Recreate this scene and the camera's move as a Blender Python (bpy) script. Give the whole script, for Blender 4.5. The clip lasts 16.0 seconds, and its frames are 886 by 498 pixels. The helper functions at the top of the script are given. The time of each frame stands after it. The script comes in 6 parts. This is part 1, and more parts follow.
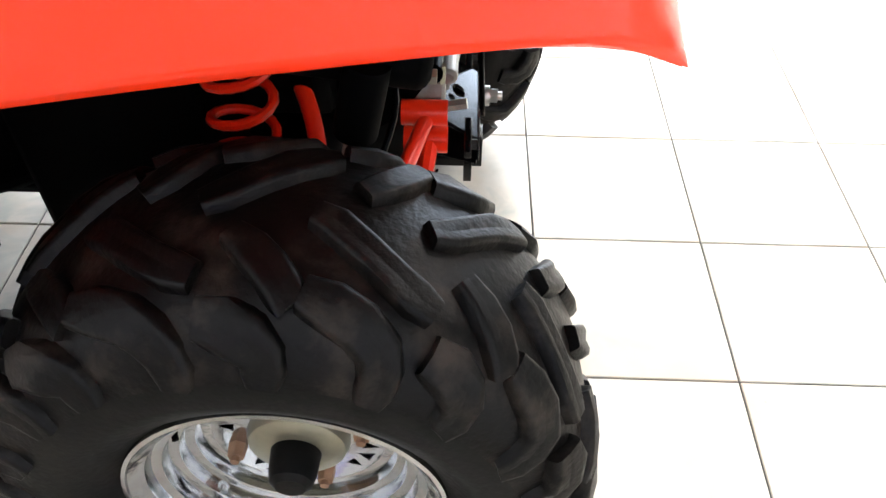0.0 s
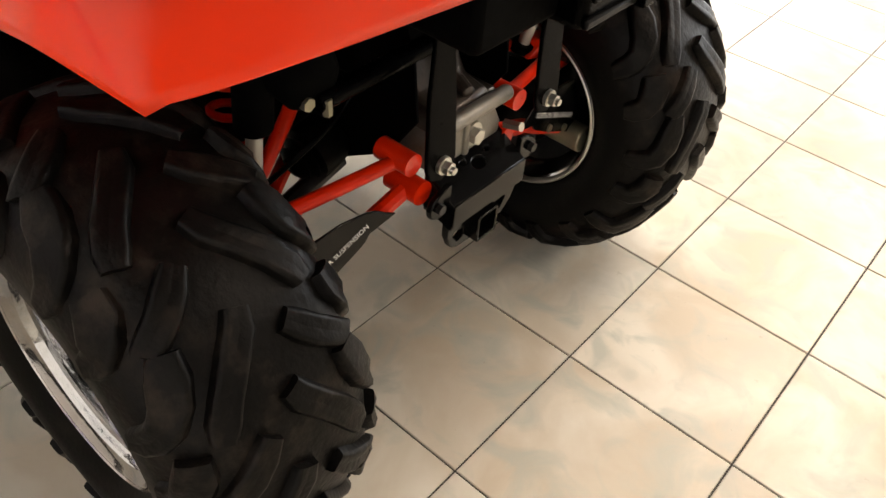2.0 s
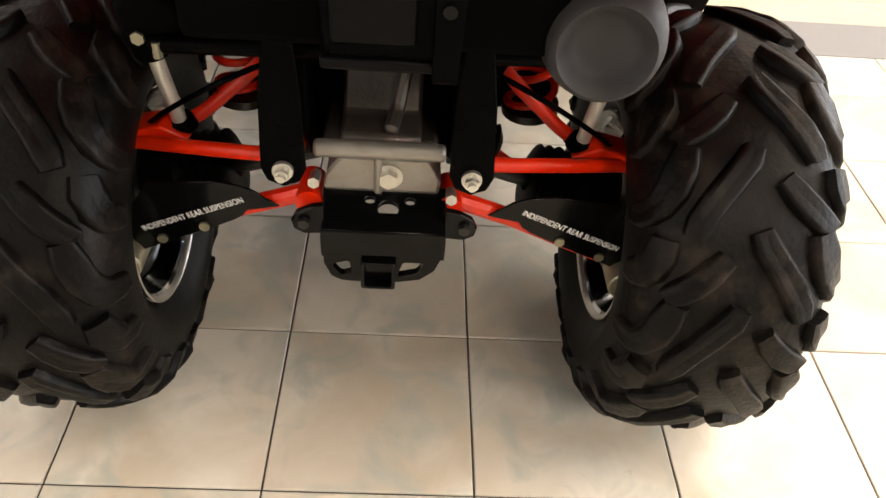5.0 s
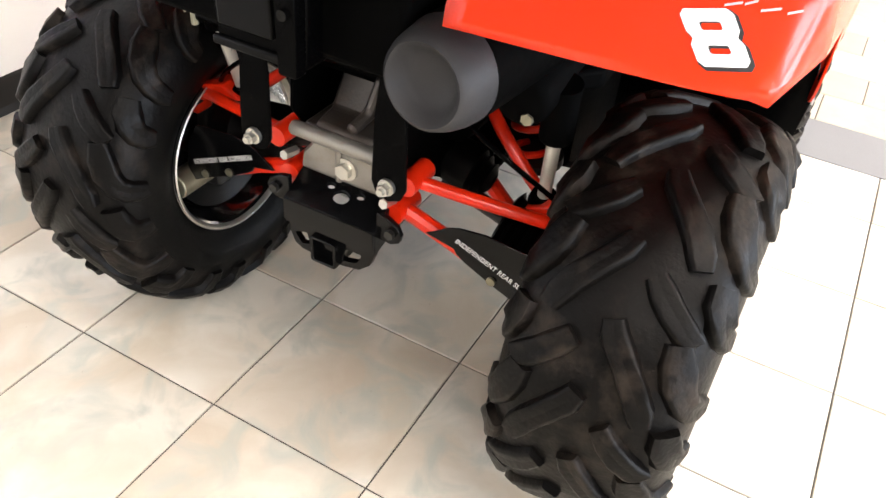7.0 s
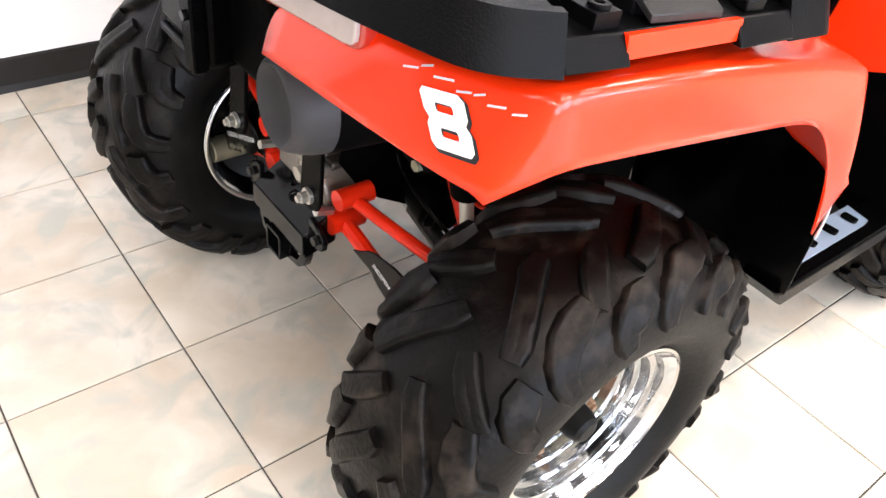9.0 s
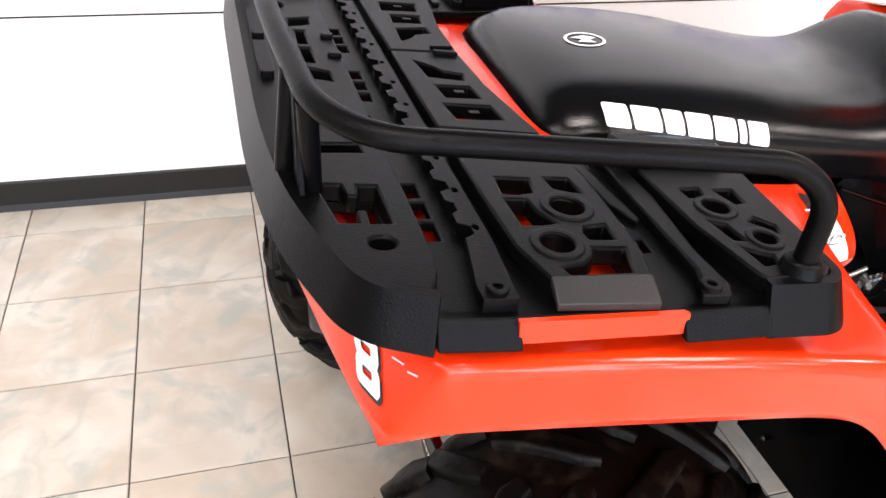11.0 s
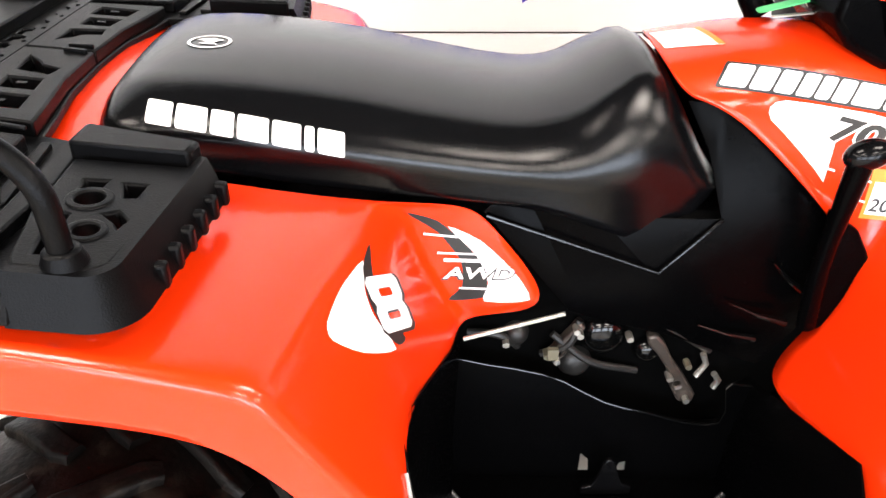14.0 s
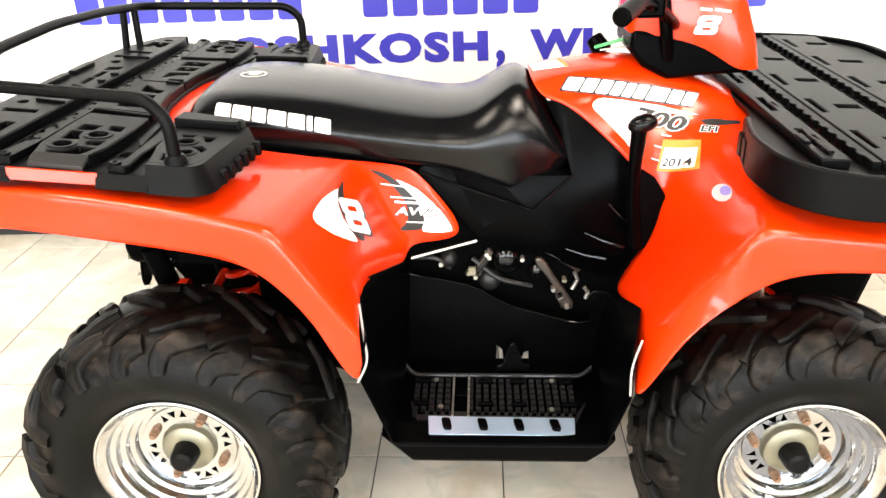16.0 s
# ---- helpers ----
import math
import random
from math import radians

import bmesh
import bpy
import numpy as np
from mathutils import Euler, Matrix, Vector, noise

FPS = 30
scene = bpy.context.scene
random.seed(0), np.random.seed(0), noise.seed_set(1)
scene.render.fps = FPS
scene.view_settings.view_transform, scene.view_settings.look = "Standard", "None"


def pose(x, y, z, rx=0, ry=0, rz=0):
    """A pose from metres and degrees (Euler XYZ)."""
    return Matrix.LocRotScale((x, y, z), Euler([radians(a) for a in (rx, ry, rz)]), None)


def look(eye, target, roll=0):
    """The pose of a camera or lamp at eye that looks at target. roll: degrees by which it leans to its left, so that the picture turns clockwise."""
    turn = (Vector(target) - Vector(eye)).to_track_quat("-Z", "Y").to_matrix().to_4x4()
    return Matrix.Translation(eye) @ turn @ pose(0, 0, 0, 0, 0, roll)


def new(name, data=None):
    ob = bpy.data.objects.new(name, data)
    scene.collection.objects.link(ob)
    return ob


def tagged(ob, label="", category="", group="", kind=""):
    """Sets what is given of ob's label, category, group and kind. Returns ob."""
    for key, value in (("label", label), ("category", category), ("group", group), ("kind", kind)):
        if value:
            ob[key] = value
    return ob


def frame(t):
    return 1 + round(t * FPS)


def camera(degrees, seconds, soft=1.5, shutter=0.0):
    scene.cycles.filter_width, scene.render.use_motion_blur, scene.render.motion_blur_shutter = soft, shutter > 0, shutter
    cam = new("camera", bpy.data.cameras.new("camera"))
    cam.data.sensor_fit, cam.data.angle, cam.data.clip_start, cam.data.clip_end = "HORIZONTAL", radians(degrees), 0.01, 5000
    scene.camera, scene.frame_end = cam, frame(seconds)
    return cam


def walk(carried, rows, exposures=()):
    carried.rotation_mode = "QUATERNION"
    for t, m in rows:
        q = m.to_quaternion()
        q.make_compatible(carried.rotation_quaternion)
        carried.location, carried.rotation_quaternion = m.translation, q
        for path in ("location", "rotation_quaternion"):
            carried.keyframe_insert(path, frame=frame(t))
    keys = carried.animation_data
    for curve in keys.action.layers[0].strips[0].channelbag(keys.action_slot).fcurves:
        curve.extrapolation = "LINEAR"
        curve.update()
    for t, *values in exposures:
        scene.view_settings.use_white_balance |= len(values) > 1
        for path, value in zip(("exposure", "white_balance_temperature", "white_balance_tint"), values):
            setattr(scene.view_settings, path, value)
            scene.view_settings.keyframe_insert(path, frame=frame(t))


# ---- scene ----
cam = camera(59.00, 16.0)
PATH = [
    (0, (-0.1815, 0.7860, 1.1102), (-0.1554, -0.2608, 0.0362), 0.57),
    (0.5, (-0.3084, 0.7445, 1.1083), (-0.1227, -0.2781, 0.0268), 1.79),
    (1, (-0.4895, 0.7046, 1.1174), (-0.0680, -0.2881, 0.0748), 1.77),
    (1.5, (-0.6170, 0.6779, 1.1398), (-0.0464, -0.2538, 0.1119), 3.86),
    (2, (-0.7135, 0.5819, 1.1414), (-0.0473, -0.2869, 0.1161), 5.40),
    (2.5, (-0.7882, 0.4438, 1.1445), (0.0054, -0.2962, 0.1088), 4.89),
    (3, (-0.8349, 0.3313, 1.1461), (0.0486, -0.3248, 0.1268), 5.11),
    (5.5, (-1.0123, -0.3299, 1.1108), (0.1118, -0.2832, 0.1187), 4.71),
    (6, (-0.9799, -0.4500, 1.1276), (0.1399, -0.2929, 0.1420), 4.16),
    (6.5, (-0.9678, -0.6164, 1.1496), (0.1093, -0.2454, 0.1738), 3.39),
    (7, (-0.9749, -0.7561, 1.1633), (0.0635, -0.2454, 0.2088), 4.97),
    (7.5, (-0.9367, -0.8589, 1.1487), (0.0746, -0.3040, 0.1898), 5.48),
    (8, (-0.8583, -0.9782, 1.1630), (0.0782, -0.2960, 0.2103), 5.82),
    (8.5, (-0.7721, -1.0499, 1.1956), (0.0769, -0.2740, 0.2328), 6.83),
    (9, (-0.6808, -1.0942, 1.2345), (0.0992, -0.2532, 0.2678), 8.39),
    (11.5, (-0.3255, -1.1866, 1.4104), (-0.0145, 0.0197, 0.5749), 3.35),
    (12, (-0.2258, -1.1618, 1.4225), (0.0451, 0.0581, 0.5926), 2.60),
    (12.5, (-0.0802, -1.1700, 1.4084), (0.1259, 0.0683, 0.5873), 1.48),
    (13, (0.1212, -1.2388, 1.3904), (0.2415, 0.0219, 0.5866), 0.56),
    (13.5, (0.2723, -1.2793, 1.3767), (0.3194, -0.0124, 0.5751), -0.35),
    (14, (0.4211, -1.2875, 1.3511), (0.4351, -0.0215, 0.5467), 0.28),
    (14.5, (0.5265, -1.3692, 1.3620), (0.4959, -0.0775, 0.6001), -1.29),
    (15, (0.6239, -1.5863, 1.3666), (0.5472, -0.2790, 0.6351), -0.39),
    (15.5, (0.6447, -1.7852, 1.3889), (0.5066, -0.4704, 0.6802), -1.63),
    (16, (0.6275, -1.9787, 1.4135), (0.5496, -0.6305, 0.7607), -2.17),
]
EXPOSURES = [(0, 0.05, 6400, 12), (0.5, -0.26, 7000, 13), (1, -0.74, 7700, 15), (2.5, -0.98, 8100, 16), (5.5, -0.38, 7800, 16), (7, -0.13, 6900, 15), (9, -0.26, 6700, 18), (11.5, -0.66, 6800, 20), (12.5, -0.48, 6900, 19), (13.5, -0.26, 6900, 16), (14.5, -0.28, 7000, 15), (16, -0.2, 7400, 12)]
walk(cam, [(t, look(e, g, r)) for t, e, g, r in PATH], EXPOSURES)
LAMP_W, DAY_W = 74.0, 285.0

# ---- world and large lights ----
YC = -0.17          # the quad bike's middle line
TILE = 0.335        # floor tile pitch
WALL_Y = 1.16

world = bpy.data.worlds.new("world")
scene.world = world
world.use_nodes = True
wn = world.node_tree
sky = wn.nodes.new("ShaderNodeTexSky")
sky.sky_type = "NISHITA"
sky.sun_disc = False
sky.sun_elevation, sky.sun_rotation = radians(35), radians(200)
wn.links.new(sky.outputs[0], wn.nodes["Background"].inputs[0])
wn.nodes["Background"].inputs[1].default_value = 0.1


def lamp(name, m, sx, sy, watts, colour):
    d = bpy.data.lights.new(name, "AREA")
    d.shape, d.size, d.size_y, d.energy, d.color = "RECTANGLE", sx, sy, watts, colour
    ob = new(name, d)
    ob.matrix_world = m
    return ob


# ---- materials ----
def material(name, base, rough=0.5, metal=0.0, vary=0.12, scale=6.0, fine=60.0, bump=0.05, tint=None, coat=0.0, dirt=0.0,
             dirt_colour=(0.25, 0.19, 0.13), spread=0.0, spec=0.5):
    """Base colour with clouding at two scales, roughness wear, fine relief and optional dirt."""
    m = bpy.data.materials.new(name)
    m.use_nodes = True
    nt = m.node_tree
    n, link = nt.nodes, nt.links.new
    b = n["Principled BSDF"]
    b.inputs["Metallic"].default_value = metal
    b.inputs["Coat Weight"].default_value = coat
    b.inputs["Specular IOR Level"].default_value = spec
    b.inputs["Coat Roughness"].default_value = 0.08
    tc = n.new("ShaderNodeTexCoord")
    n1 = n.new("ShaderNodeTexNoise")
    n1.inputs["Scale"].default_value, n1.inputs["Detail"].default_value = scale, 5.0
    n2 = n.new("ShaderNodeTexNoise")
    n2.inputs["Scale"].default_value, n2.inputs["Detail"].default_value = fine, 3.0
    link(tc.outputs["Object"], n1.inputs["Vector"])
    link(tc.outputs["Object"], n2.inputs["Vector"])
    mix = n.new("ShaderNodeMix")
    mix.data_type = "RGBA"
    lo = [c * (1 - vary) for c in base] + [1]
    hi = [min(1, c * (1 + vary)) for c in (tint or base)] + [1]
    mix.inputs[6].default_value, mix.inputs[7].default_value = lo, hi
    link(n1.outputs["Fac"], mix.inputs[0])
    col = mix.outputs[2]
    if spread:
        oi = n.new("ShaderNodeObjectInfo")
        hsv = n.new("ShaderNodeHueSaturation")
        mr = n.new("ShaderNodeMapRange")
        mr.inputs[3].default_value, mr.inputs[4].default_value = 1 - spread, 1 + spread
        link(oi.outputs["Random"], mr.inputs[0])
        link(mr.outputs[0], hsv.inputs["Value"])
        link(col, hsv.inputs["Color"])
        col = hsv.outputs[0]
    if dirt:
        ramp = n.new("ShaderNodeValToRGB")
        ramp.color_ramp.elements[0].position, ramp.color_ramp.elements[1].position = 0.52, 0.72
        ramp.color_ramp.elements[1].color = (dirt, dirt, dirt, 1)
        n3 = n.new("ShaderNodeTexNoise")
        n3.inputs["Scale"].default_value, n3.inputs["Detail"].default_value, n3.inputs["Roughness"].default_value = scale * 1.7, 8.0, 0.65
        link(tc.outputs["Object"], n3.inputs["Vector"])
        link(n3.outputs["Fac"], ramp.inputs[0])
        m2 = n.new("ShaderNodeMix")
        m2.data_type = "RGBA"
        m2.inputs[7].default_value = (*dirt_colour, 1)
        link(ramp.outputs[0], m2.inputs[0])
        link(col, m2.inputs[6])
        col = m2.outputs[2]
    link(col, b.inputs["Base Color"])
    rr = n.new("ShaderNodeMapRange")
    rr.inputs[3].default_value, rr.inputs[4].default_value = max(0.02, rough * 0.8), min(1, rough * 1.2)
    link(n2.outputs["Fac"], rr.inputs[0])
    link(rr.outputs[0], b.inputs["Roughness"])
    if bump:
        bp = n.new("ShaderNodeBump")
        bp.inputs["Strength"].default_value, bp.inputs["Distance"].default_value = bump, 0.004
        link(n2.outputs["Fac"], bp.inputs["Height"])
        link(bp.outputs[0], b.inputs["Normal"])
    return m


def glow(name, colour, strength):
    m = bpy.data.materials.new(name)
    m.use_nodes = True
    b = m.node_tree.nodes["Principled BSDF"]
    b.inputs["Base Color"].default_value = (*colour, 1)
    b.inputs["Emission Color"].default_value = (*colour, 1)
    b.inputs["Emission Strength"].default_value = strength
    return m


RED = material("red_plastic", (0.80, 0.030, 0.003), 0.22, vary=0.05, scale=3, fine=220, bump=0.010, coat=0.30, spec=0.28)
OLD_CAST = material("oiled_dark_casting", (0.060, 0.050, 0.043), 0.30, metal=0.45, vary=0.4, scale=16, fine=200, bump=0.14, dirt=0.5, dirt_colour=(0.11, 0.06, 0.04))
RED_STEEL = material("red_powder_coat", (0.72, 0.022, 0.004), 0.3, vary=0.12, scale=18, fine=160, bump=0.03, coat=0.2, spec=0.3, dirt=0.2, dirt_colour=(0.20, 0.03, 0.015))
BLACK = material("black_plastic", (0.0008, 0.0008, 0.0009), 0.26, vary=0.25, scale=8, fine=420, bump=0.05, spec=0.028)
RACK = material("rack_plastic", (0.0016, 0.0016, 0.0018), 0.36, vary=0.3, scale=9, fine=500, bump=0.16, spec=0.085)
# base lifted towards grey and glossier, for the highlights on the foot grid
GRIP = material("grip_plastic_sheen", (0.010, 0.010, 0.011), 0.34, vary=0.4, scale=20, fine=300, bump=0.12, spec=0.45)
EDGE = material("glossy_black_moulding", (0.0015, 0.0015, 0.0015), 0.10, vary=0.2, scale=10, fine=200, bump=0.02, spec=0.32)
# greyer rack plastic: the reflection on the bevelled end faces, put into the colour
RACK_SHEEN = material("rack_plastic_sheen", (0.015, 0.0145, 0.0145), 0.42, vary=0.3, scale=20, fine=420, bump=0.10, spec=0.3)
ROD = material("bright_damper_rod", (0.62, 0.60, 0.53), 0.30, metal=0.35, vary=0.08, scale=30, fine=160, bump=0.03)
RUBBER_PLAIN = material("clean_black_rubber", (0.0012, 0.0012, 0.0012), 0.45, vary=0.3, scale=20, fine=160, bump=0.08, spec=0.06)
GLOSS = material("black_gloss_paint", (0.0022, 0.0022, 0.0024), 0.16, vary=0.3, scale=12, fine=90, bump=0.02, spec=0.16)
RUBBER = material("tyre_rubber", (0.0026, 0.0022, 0.0020), 0.42, vary=0.6, scale=9, fine=110, bump=0.28, dirt=0.62, dirt_colour=(0.040, 0.030, 0.023), spec=0.115)
SIDEWALL = material("tyre_sidewall_rubber", (0.0024, 0.0023, 0.0021), 0.46, vary=0.4, scale=7, fine=140, bump=0.10, dirt=0.25, dirt_colour=(0.030, 0.026, 0.020), spec=0.12)
VINYL = material("seat_vinyl", (0.0020, 0.0020, 0.0023), 0.18, vary=0.2, scale=5, fine=420, bump=0.09, spec=0.30)
CHROME = material("polished_aluminium", (0.57, 0.58, 0.59), 0.11, metal=1.0, vary=0.16, scale=16, fine=60, bump=0.14, dirt=0.3, dirt_colour=(0.20, 0.18, 0.15))
STEEL = material("zinc_steel", (0.55, 0.53, 0.48), 0.35, metal=0.9, vary=0.2, scale=40, fine=150, bump=0.05)
BRASS = material("tarnished_hub", (0.25, 0.23, 0.165), 0.42, metal=0.8, vary=0.4, scale=25, fine=120, bump=0.08)
RIM_EDGE = material("worn_rim_edge", (0.62, 0.61, 0.60), 0.20, metal=1.0, vary=0.1, scale=4, fine=90, bump=0.05, dirt=0.7, dirt_colour=(0.26, 0.16, 0.09))
RUST = material("rusty_nut", (0.26, 0.15, 0.09), 0.6, metal=0.5, vary=0.4, scale=60, fine=200, bump=0.1)
CAST = material("cast_aluminium", (0.27, 0.25, 0.22), 0.42, metal=0.55, vary=0.25, scale=14, fine=260, bump=0.14, dirt=0.55, dirt_colour=(0.19, 0.13, 0.09))
MUFFLER = material("muffler_paint", (0.026, 0.025, 0.026), 0.55, vary=0.25, scale=10, fine=240, bump=0.06, spec=0.25)
DARK_CAST = material("dark_engine_casting", (0.012, 0.0115, 0.011), 0.4, metal=0.2, vary=0.4, scale=18, fine=120, bump=0.1, spec=0.4)
FILM = material("blue_tinted_aluminium", (0.46, 0.60, 0.78), 0.30, metal=0.7, vary=0.1, scale=12, fine=120, bump=0.03)
WHITE_INK = material("white_vinyl_print", (0.86, 0.86, 0.85), 0.4, vary=0.03, bump=0.0)
BLACK_INK = material("black_vinyl_print", (0.012, 0.012, 0.012), 0.4, vary=0.1, bump=0.0)
GREY_INK = material("silver_vinyl_print", (0.50, 0.50, 0.50), 0.4, vary=0.05, bump=0.0)
TRIM = material("pale_edge_trim", (0.34, 0.335, 0.32), 0.45, vary=0.15, scale=30, bump=0.02)
ORANGE_INK = material("orange_sticker_print", (0.86, 0.22, 0.02), 0.45, vary=0.05, bump=0.0)
BLUE_INK = material("blue_wall_lettering", (0.035, 0.035, 0.42), 0.4, vary=0.06, scale=3, bump=0.0)
VIOLET_INK = material("violet_sticker_print", (0.22, 0.18, 0.55), 0.4, vary=0.3, scale=90, bump=0.0)
TAIL_RED = material("tail_lamp_red", (0.34, 0.018, 0.010), 0.12, vary=0.1, scale=40, bump=0.0, coat=0.6)
TAIL_CLEAR = material("tail_lamp_clear", (0.36, 0.30, 0.28), 0.15, vary=0.15, scale=60, bump=0.0, coat=0.6)
GREEN_TAG = material("green_key_tag", (0.05, 0.50, 0.16), 0.4, vary=0.1, bump=0.0)
WALL = material("white_wall_panel", (0.86, 0.86, 0.85), 0.38, vary=0.03, scale=1.2, fine=90, bump=0.02)
WALL2 = material("grey_wall_paint", (0.22, 0.215, 0.21), 0.7, vary=0.08, scale=1.2, fine=90, bump=0.05)
SKIRTING = material("black_vinyl_baseboard", (0.012, 0.011, 0.010), 0.45, vary=0.25, scale=4, fine=90, bump=0.04, spec=0.3)
GROUT = material("dark_tile_grout", (0.060, 0.055, 0.048), 0.9, vary=0.3, scale=9, fine=200, bump=0.1)
STRIP = material("grey_floor_border", (0.20, 0.20, 0.21), 0.55, vary=0.10, scale=5, fine=180, bump=0.05)
PLANK = material("beige_stone_plank", (0.50, 0.44, 0.35), 0.45, vary=0.22, scale=5, fine=60, bump=0.04, spread=0.10, dirt=0.4, dirt_colour=(0.36, 0.30, 0.22))
CEILING = material("dark_painted_ceiling", (0.06, 0.06, 0.062), 0.9, vary=0.1, scale=20, fine=200, bump=0.1)
LIGHT_FACE = glow("lit_diffuser", (1.0, 0.96, 0.90), 6.0)
FRAME = material("window_frame_alu", (0.35, 0.35, 0.36), 0.4, metal=0.7, vary=0.08, bump=0.0)
# near-black base that puts the deep shade under the bike into the colour
INNER = material("shade_black_underside", (0.0007, 0.0007, 0.0007), 0.7, vary=0.3, scale=12, fine=90, bump=0.05, spec=0.025)


def tile_material():
    """Glazed ceramic with soft green-grey and tan clouding that differs from tile to tile."""
    m = bpy.data.materials.new("glazed_floor_tile")
    m.use_nodes = True
    nt = m.node_tree
    n, link = nt.nodes, nt.links.new
    b = n["Principled BSDF"]
    tc, oi = n.new("ShaderNodeTexCoord"), n.new("ShaderNodeObjectInfo")
    off = n.new("ShaderNodeVectorMath")
    off.operation = "SCALE"
    off.inputs[0].default_value = (37.0, 19.0, 11.0)
    link(oi.outputs["Random"], off.inputs["Scale"])
    add = n.new("ShaderNodeVectorMath")
    link(tc.outputs["Object"], add.inputs[0])
    link(off.outputs[0], add.inputs[1])
    warm = n.new("ShaderNodeTexNoise")
    warm.inputs["Scale"].default_value, warm.inputs["Detail"].default_value, warm.inputs["Distortion"].default_value = 4.5, 6.0, 0.6
    green = n.new("ShaderNodeTexNoise")
    green.inputs["Scale"].default_value, green.inputs["Detail"].default_value, green.inputs["Distortion"].default_value = 8.0, 8.0, 1.4
    fine = n.new("ShaderNodeTexNoise")
    fine.inputs["Scale"].default_value, fine.inputs["Detail"].default_value = 55.0, 4.0
    for t in (warm, green, fine):
        link(add.outputs[0], t.inputs["Vector"])
    r1 = n.new("ShaderNodeValToRGB")
    e = r1.color_ramp.elements
    e[0].position, e[0].color = 0.36, (0.53, 0.46, 0.365, 1)
    e[1].position, e[1].color = 0.60, (0.66, 0.62, 0.54, 1)
    link(warm.outputs["Fac"], r1.inputs[0])
    r2 = n.new("ShaderNodeValToRGB")
    e = r2.color_ramp.elements
    e[0].position, e[0].color = 0.48, (0, 0, 0, 1)
    e[1].position, e[1].color = 0.68, (0.8, 0.8, 0.8, 1)
    link(green.outputs["Fac"], r2.inputs[0])
    mx = n.new("ShaderNodeMix")
    mx.data_type = "RGBA"
    mx.inputs[7].default_value = (0.42, 0.44, 0.39, 1)
    link(r2.outputs[0], mx.inputs[0])
    link(r1.outputs[0], mx.inputs[6])
    hs = n.new("ShaderNodeHueSaturation")
    mr = n.new("ShaderNodeMapRange")
    mr.inputs[3].default_value, mr.inputs[4].default_value = 0.95, 1.05
    link(oi.outputs["Random"], mr.inputs[0])
    link(mr.outputs[0], hs.inputs["Value"])
    link(mx.outputs[2], hs.inputs["Color"])
    link(hs.outputs[0], b.inputs["Base Color"])
    rr = n.new("ShaderNodeMapRange")
    rr.inputs[3].default_value, rr.inputs[4].default_value = 0.22, 0.42
    link(fine.outputs["Fac"], rr.inputs[0])
    link(rr.outputs[0], b.inputs["Roughness"])
    bp = n.new("ShaderNodeBump")
    bp.inputs["Strength"].default_value, bp.inputs["Distance"].default_value = 0.05, 0.002
    link(green.outputs["Fac"], bp.inputs["Height"])
    link(bp.outputs[0], b.inputs["Normal"])
    return m


TILE_MAT = tile_material()


# ---- mesh helpers ----
def V(x, w, z):
    """A point of the quad bike: x ahead of the rear axle, w to its right, z up."""
    return Vector((x, -w, z))


def part(name, bm, mat, parent=None, label="", smooth=30.0, bevel=0.0, subsurf=0, thick=0.0):
    bmesh.ops.remove_doubles(bm, verts=bm.verts, dist=1e-6)
    bmesh.ops.recalc_face_normals(bm, faces=bm.faces)
    me = bpy.data.meshes.new(name)
    for f in bm.faces:
        f.smooth = smooth > 0
    if smooth > 0 and not subsurf:
        for e in bm.edges:
            if len(e.link_faces) == 2 and e.calc_face_angle(0) > radians(smooth):
                e.smooth = False
    bm.to_mesh(me)
    bm.free()
    mats = mat if isinstance(mat, (list, tuple)) else [mat]
    for one in mats:
        me.materials.append(one)
    ob = new(name, me)
    if parent:
        ob.parent = parent
    if label:
        tagged(ob, label)
    if thick:
        md = ob.modifiers.new("thickness", "SOLIDIFY")
        md.thickness, md.offset = thick, -1
    if subsurf:
        md = ob.modifiers.new("smooth", "SUBSURF")
        md.levels = md.render_levels = subsurf
    if bevel:
        md = ob.modifiers.new("edge", "BEVEL")
        md.width, md.segments, md.limit_method, md.angle_limit = bevel, 2, "ANGLE", radians(40)
    return ob


def thing(name, place, label, category, group="", kind=""):
    ob = new(name)
    ob.location = place
    ob.empty_display_size = 0.1
    return tagged(ob, label, category, group, kind)


def add_box(bm, lo, hi, m=None):
    c = [(a + b) / 2 for a, b in zip(lo, hi)]
    s = [abs(b - a) for a, b in zip(lo, hi)]
    mt = Matrix.LocRotScale(c, None, s)
    bmesh.ops.create_cube(bm, size=1, matrix=(m @ mt) if m else mt)
    return bm


def box_bm(lo, hi, m=None):
    return add_box(bmesh.new(), lo, hi, m)


def add_cyl(bm, a, b, r, r2=None, seg=20):
    a, b = Vector(a), Vector(b)
    d = b - a
    m = Matrix.Translation((a + b) / 2) @ d.to_track_quat("Z", "Y").to_matrix().to_4x4()
    bmesh.ops.create_cone(bm, cap_ends=True, segments=seg, radius1=r, radius2=r if r2 is None else r2, depth=d.length, matrix=m)
    return bm


def cyl_bm(a, b, r, r2=None, seg=20):
    return add_cyl(bmesh.new(), a, b, r, r2, seg)


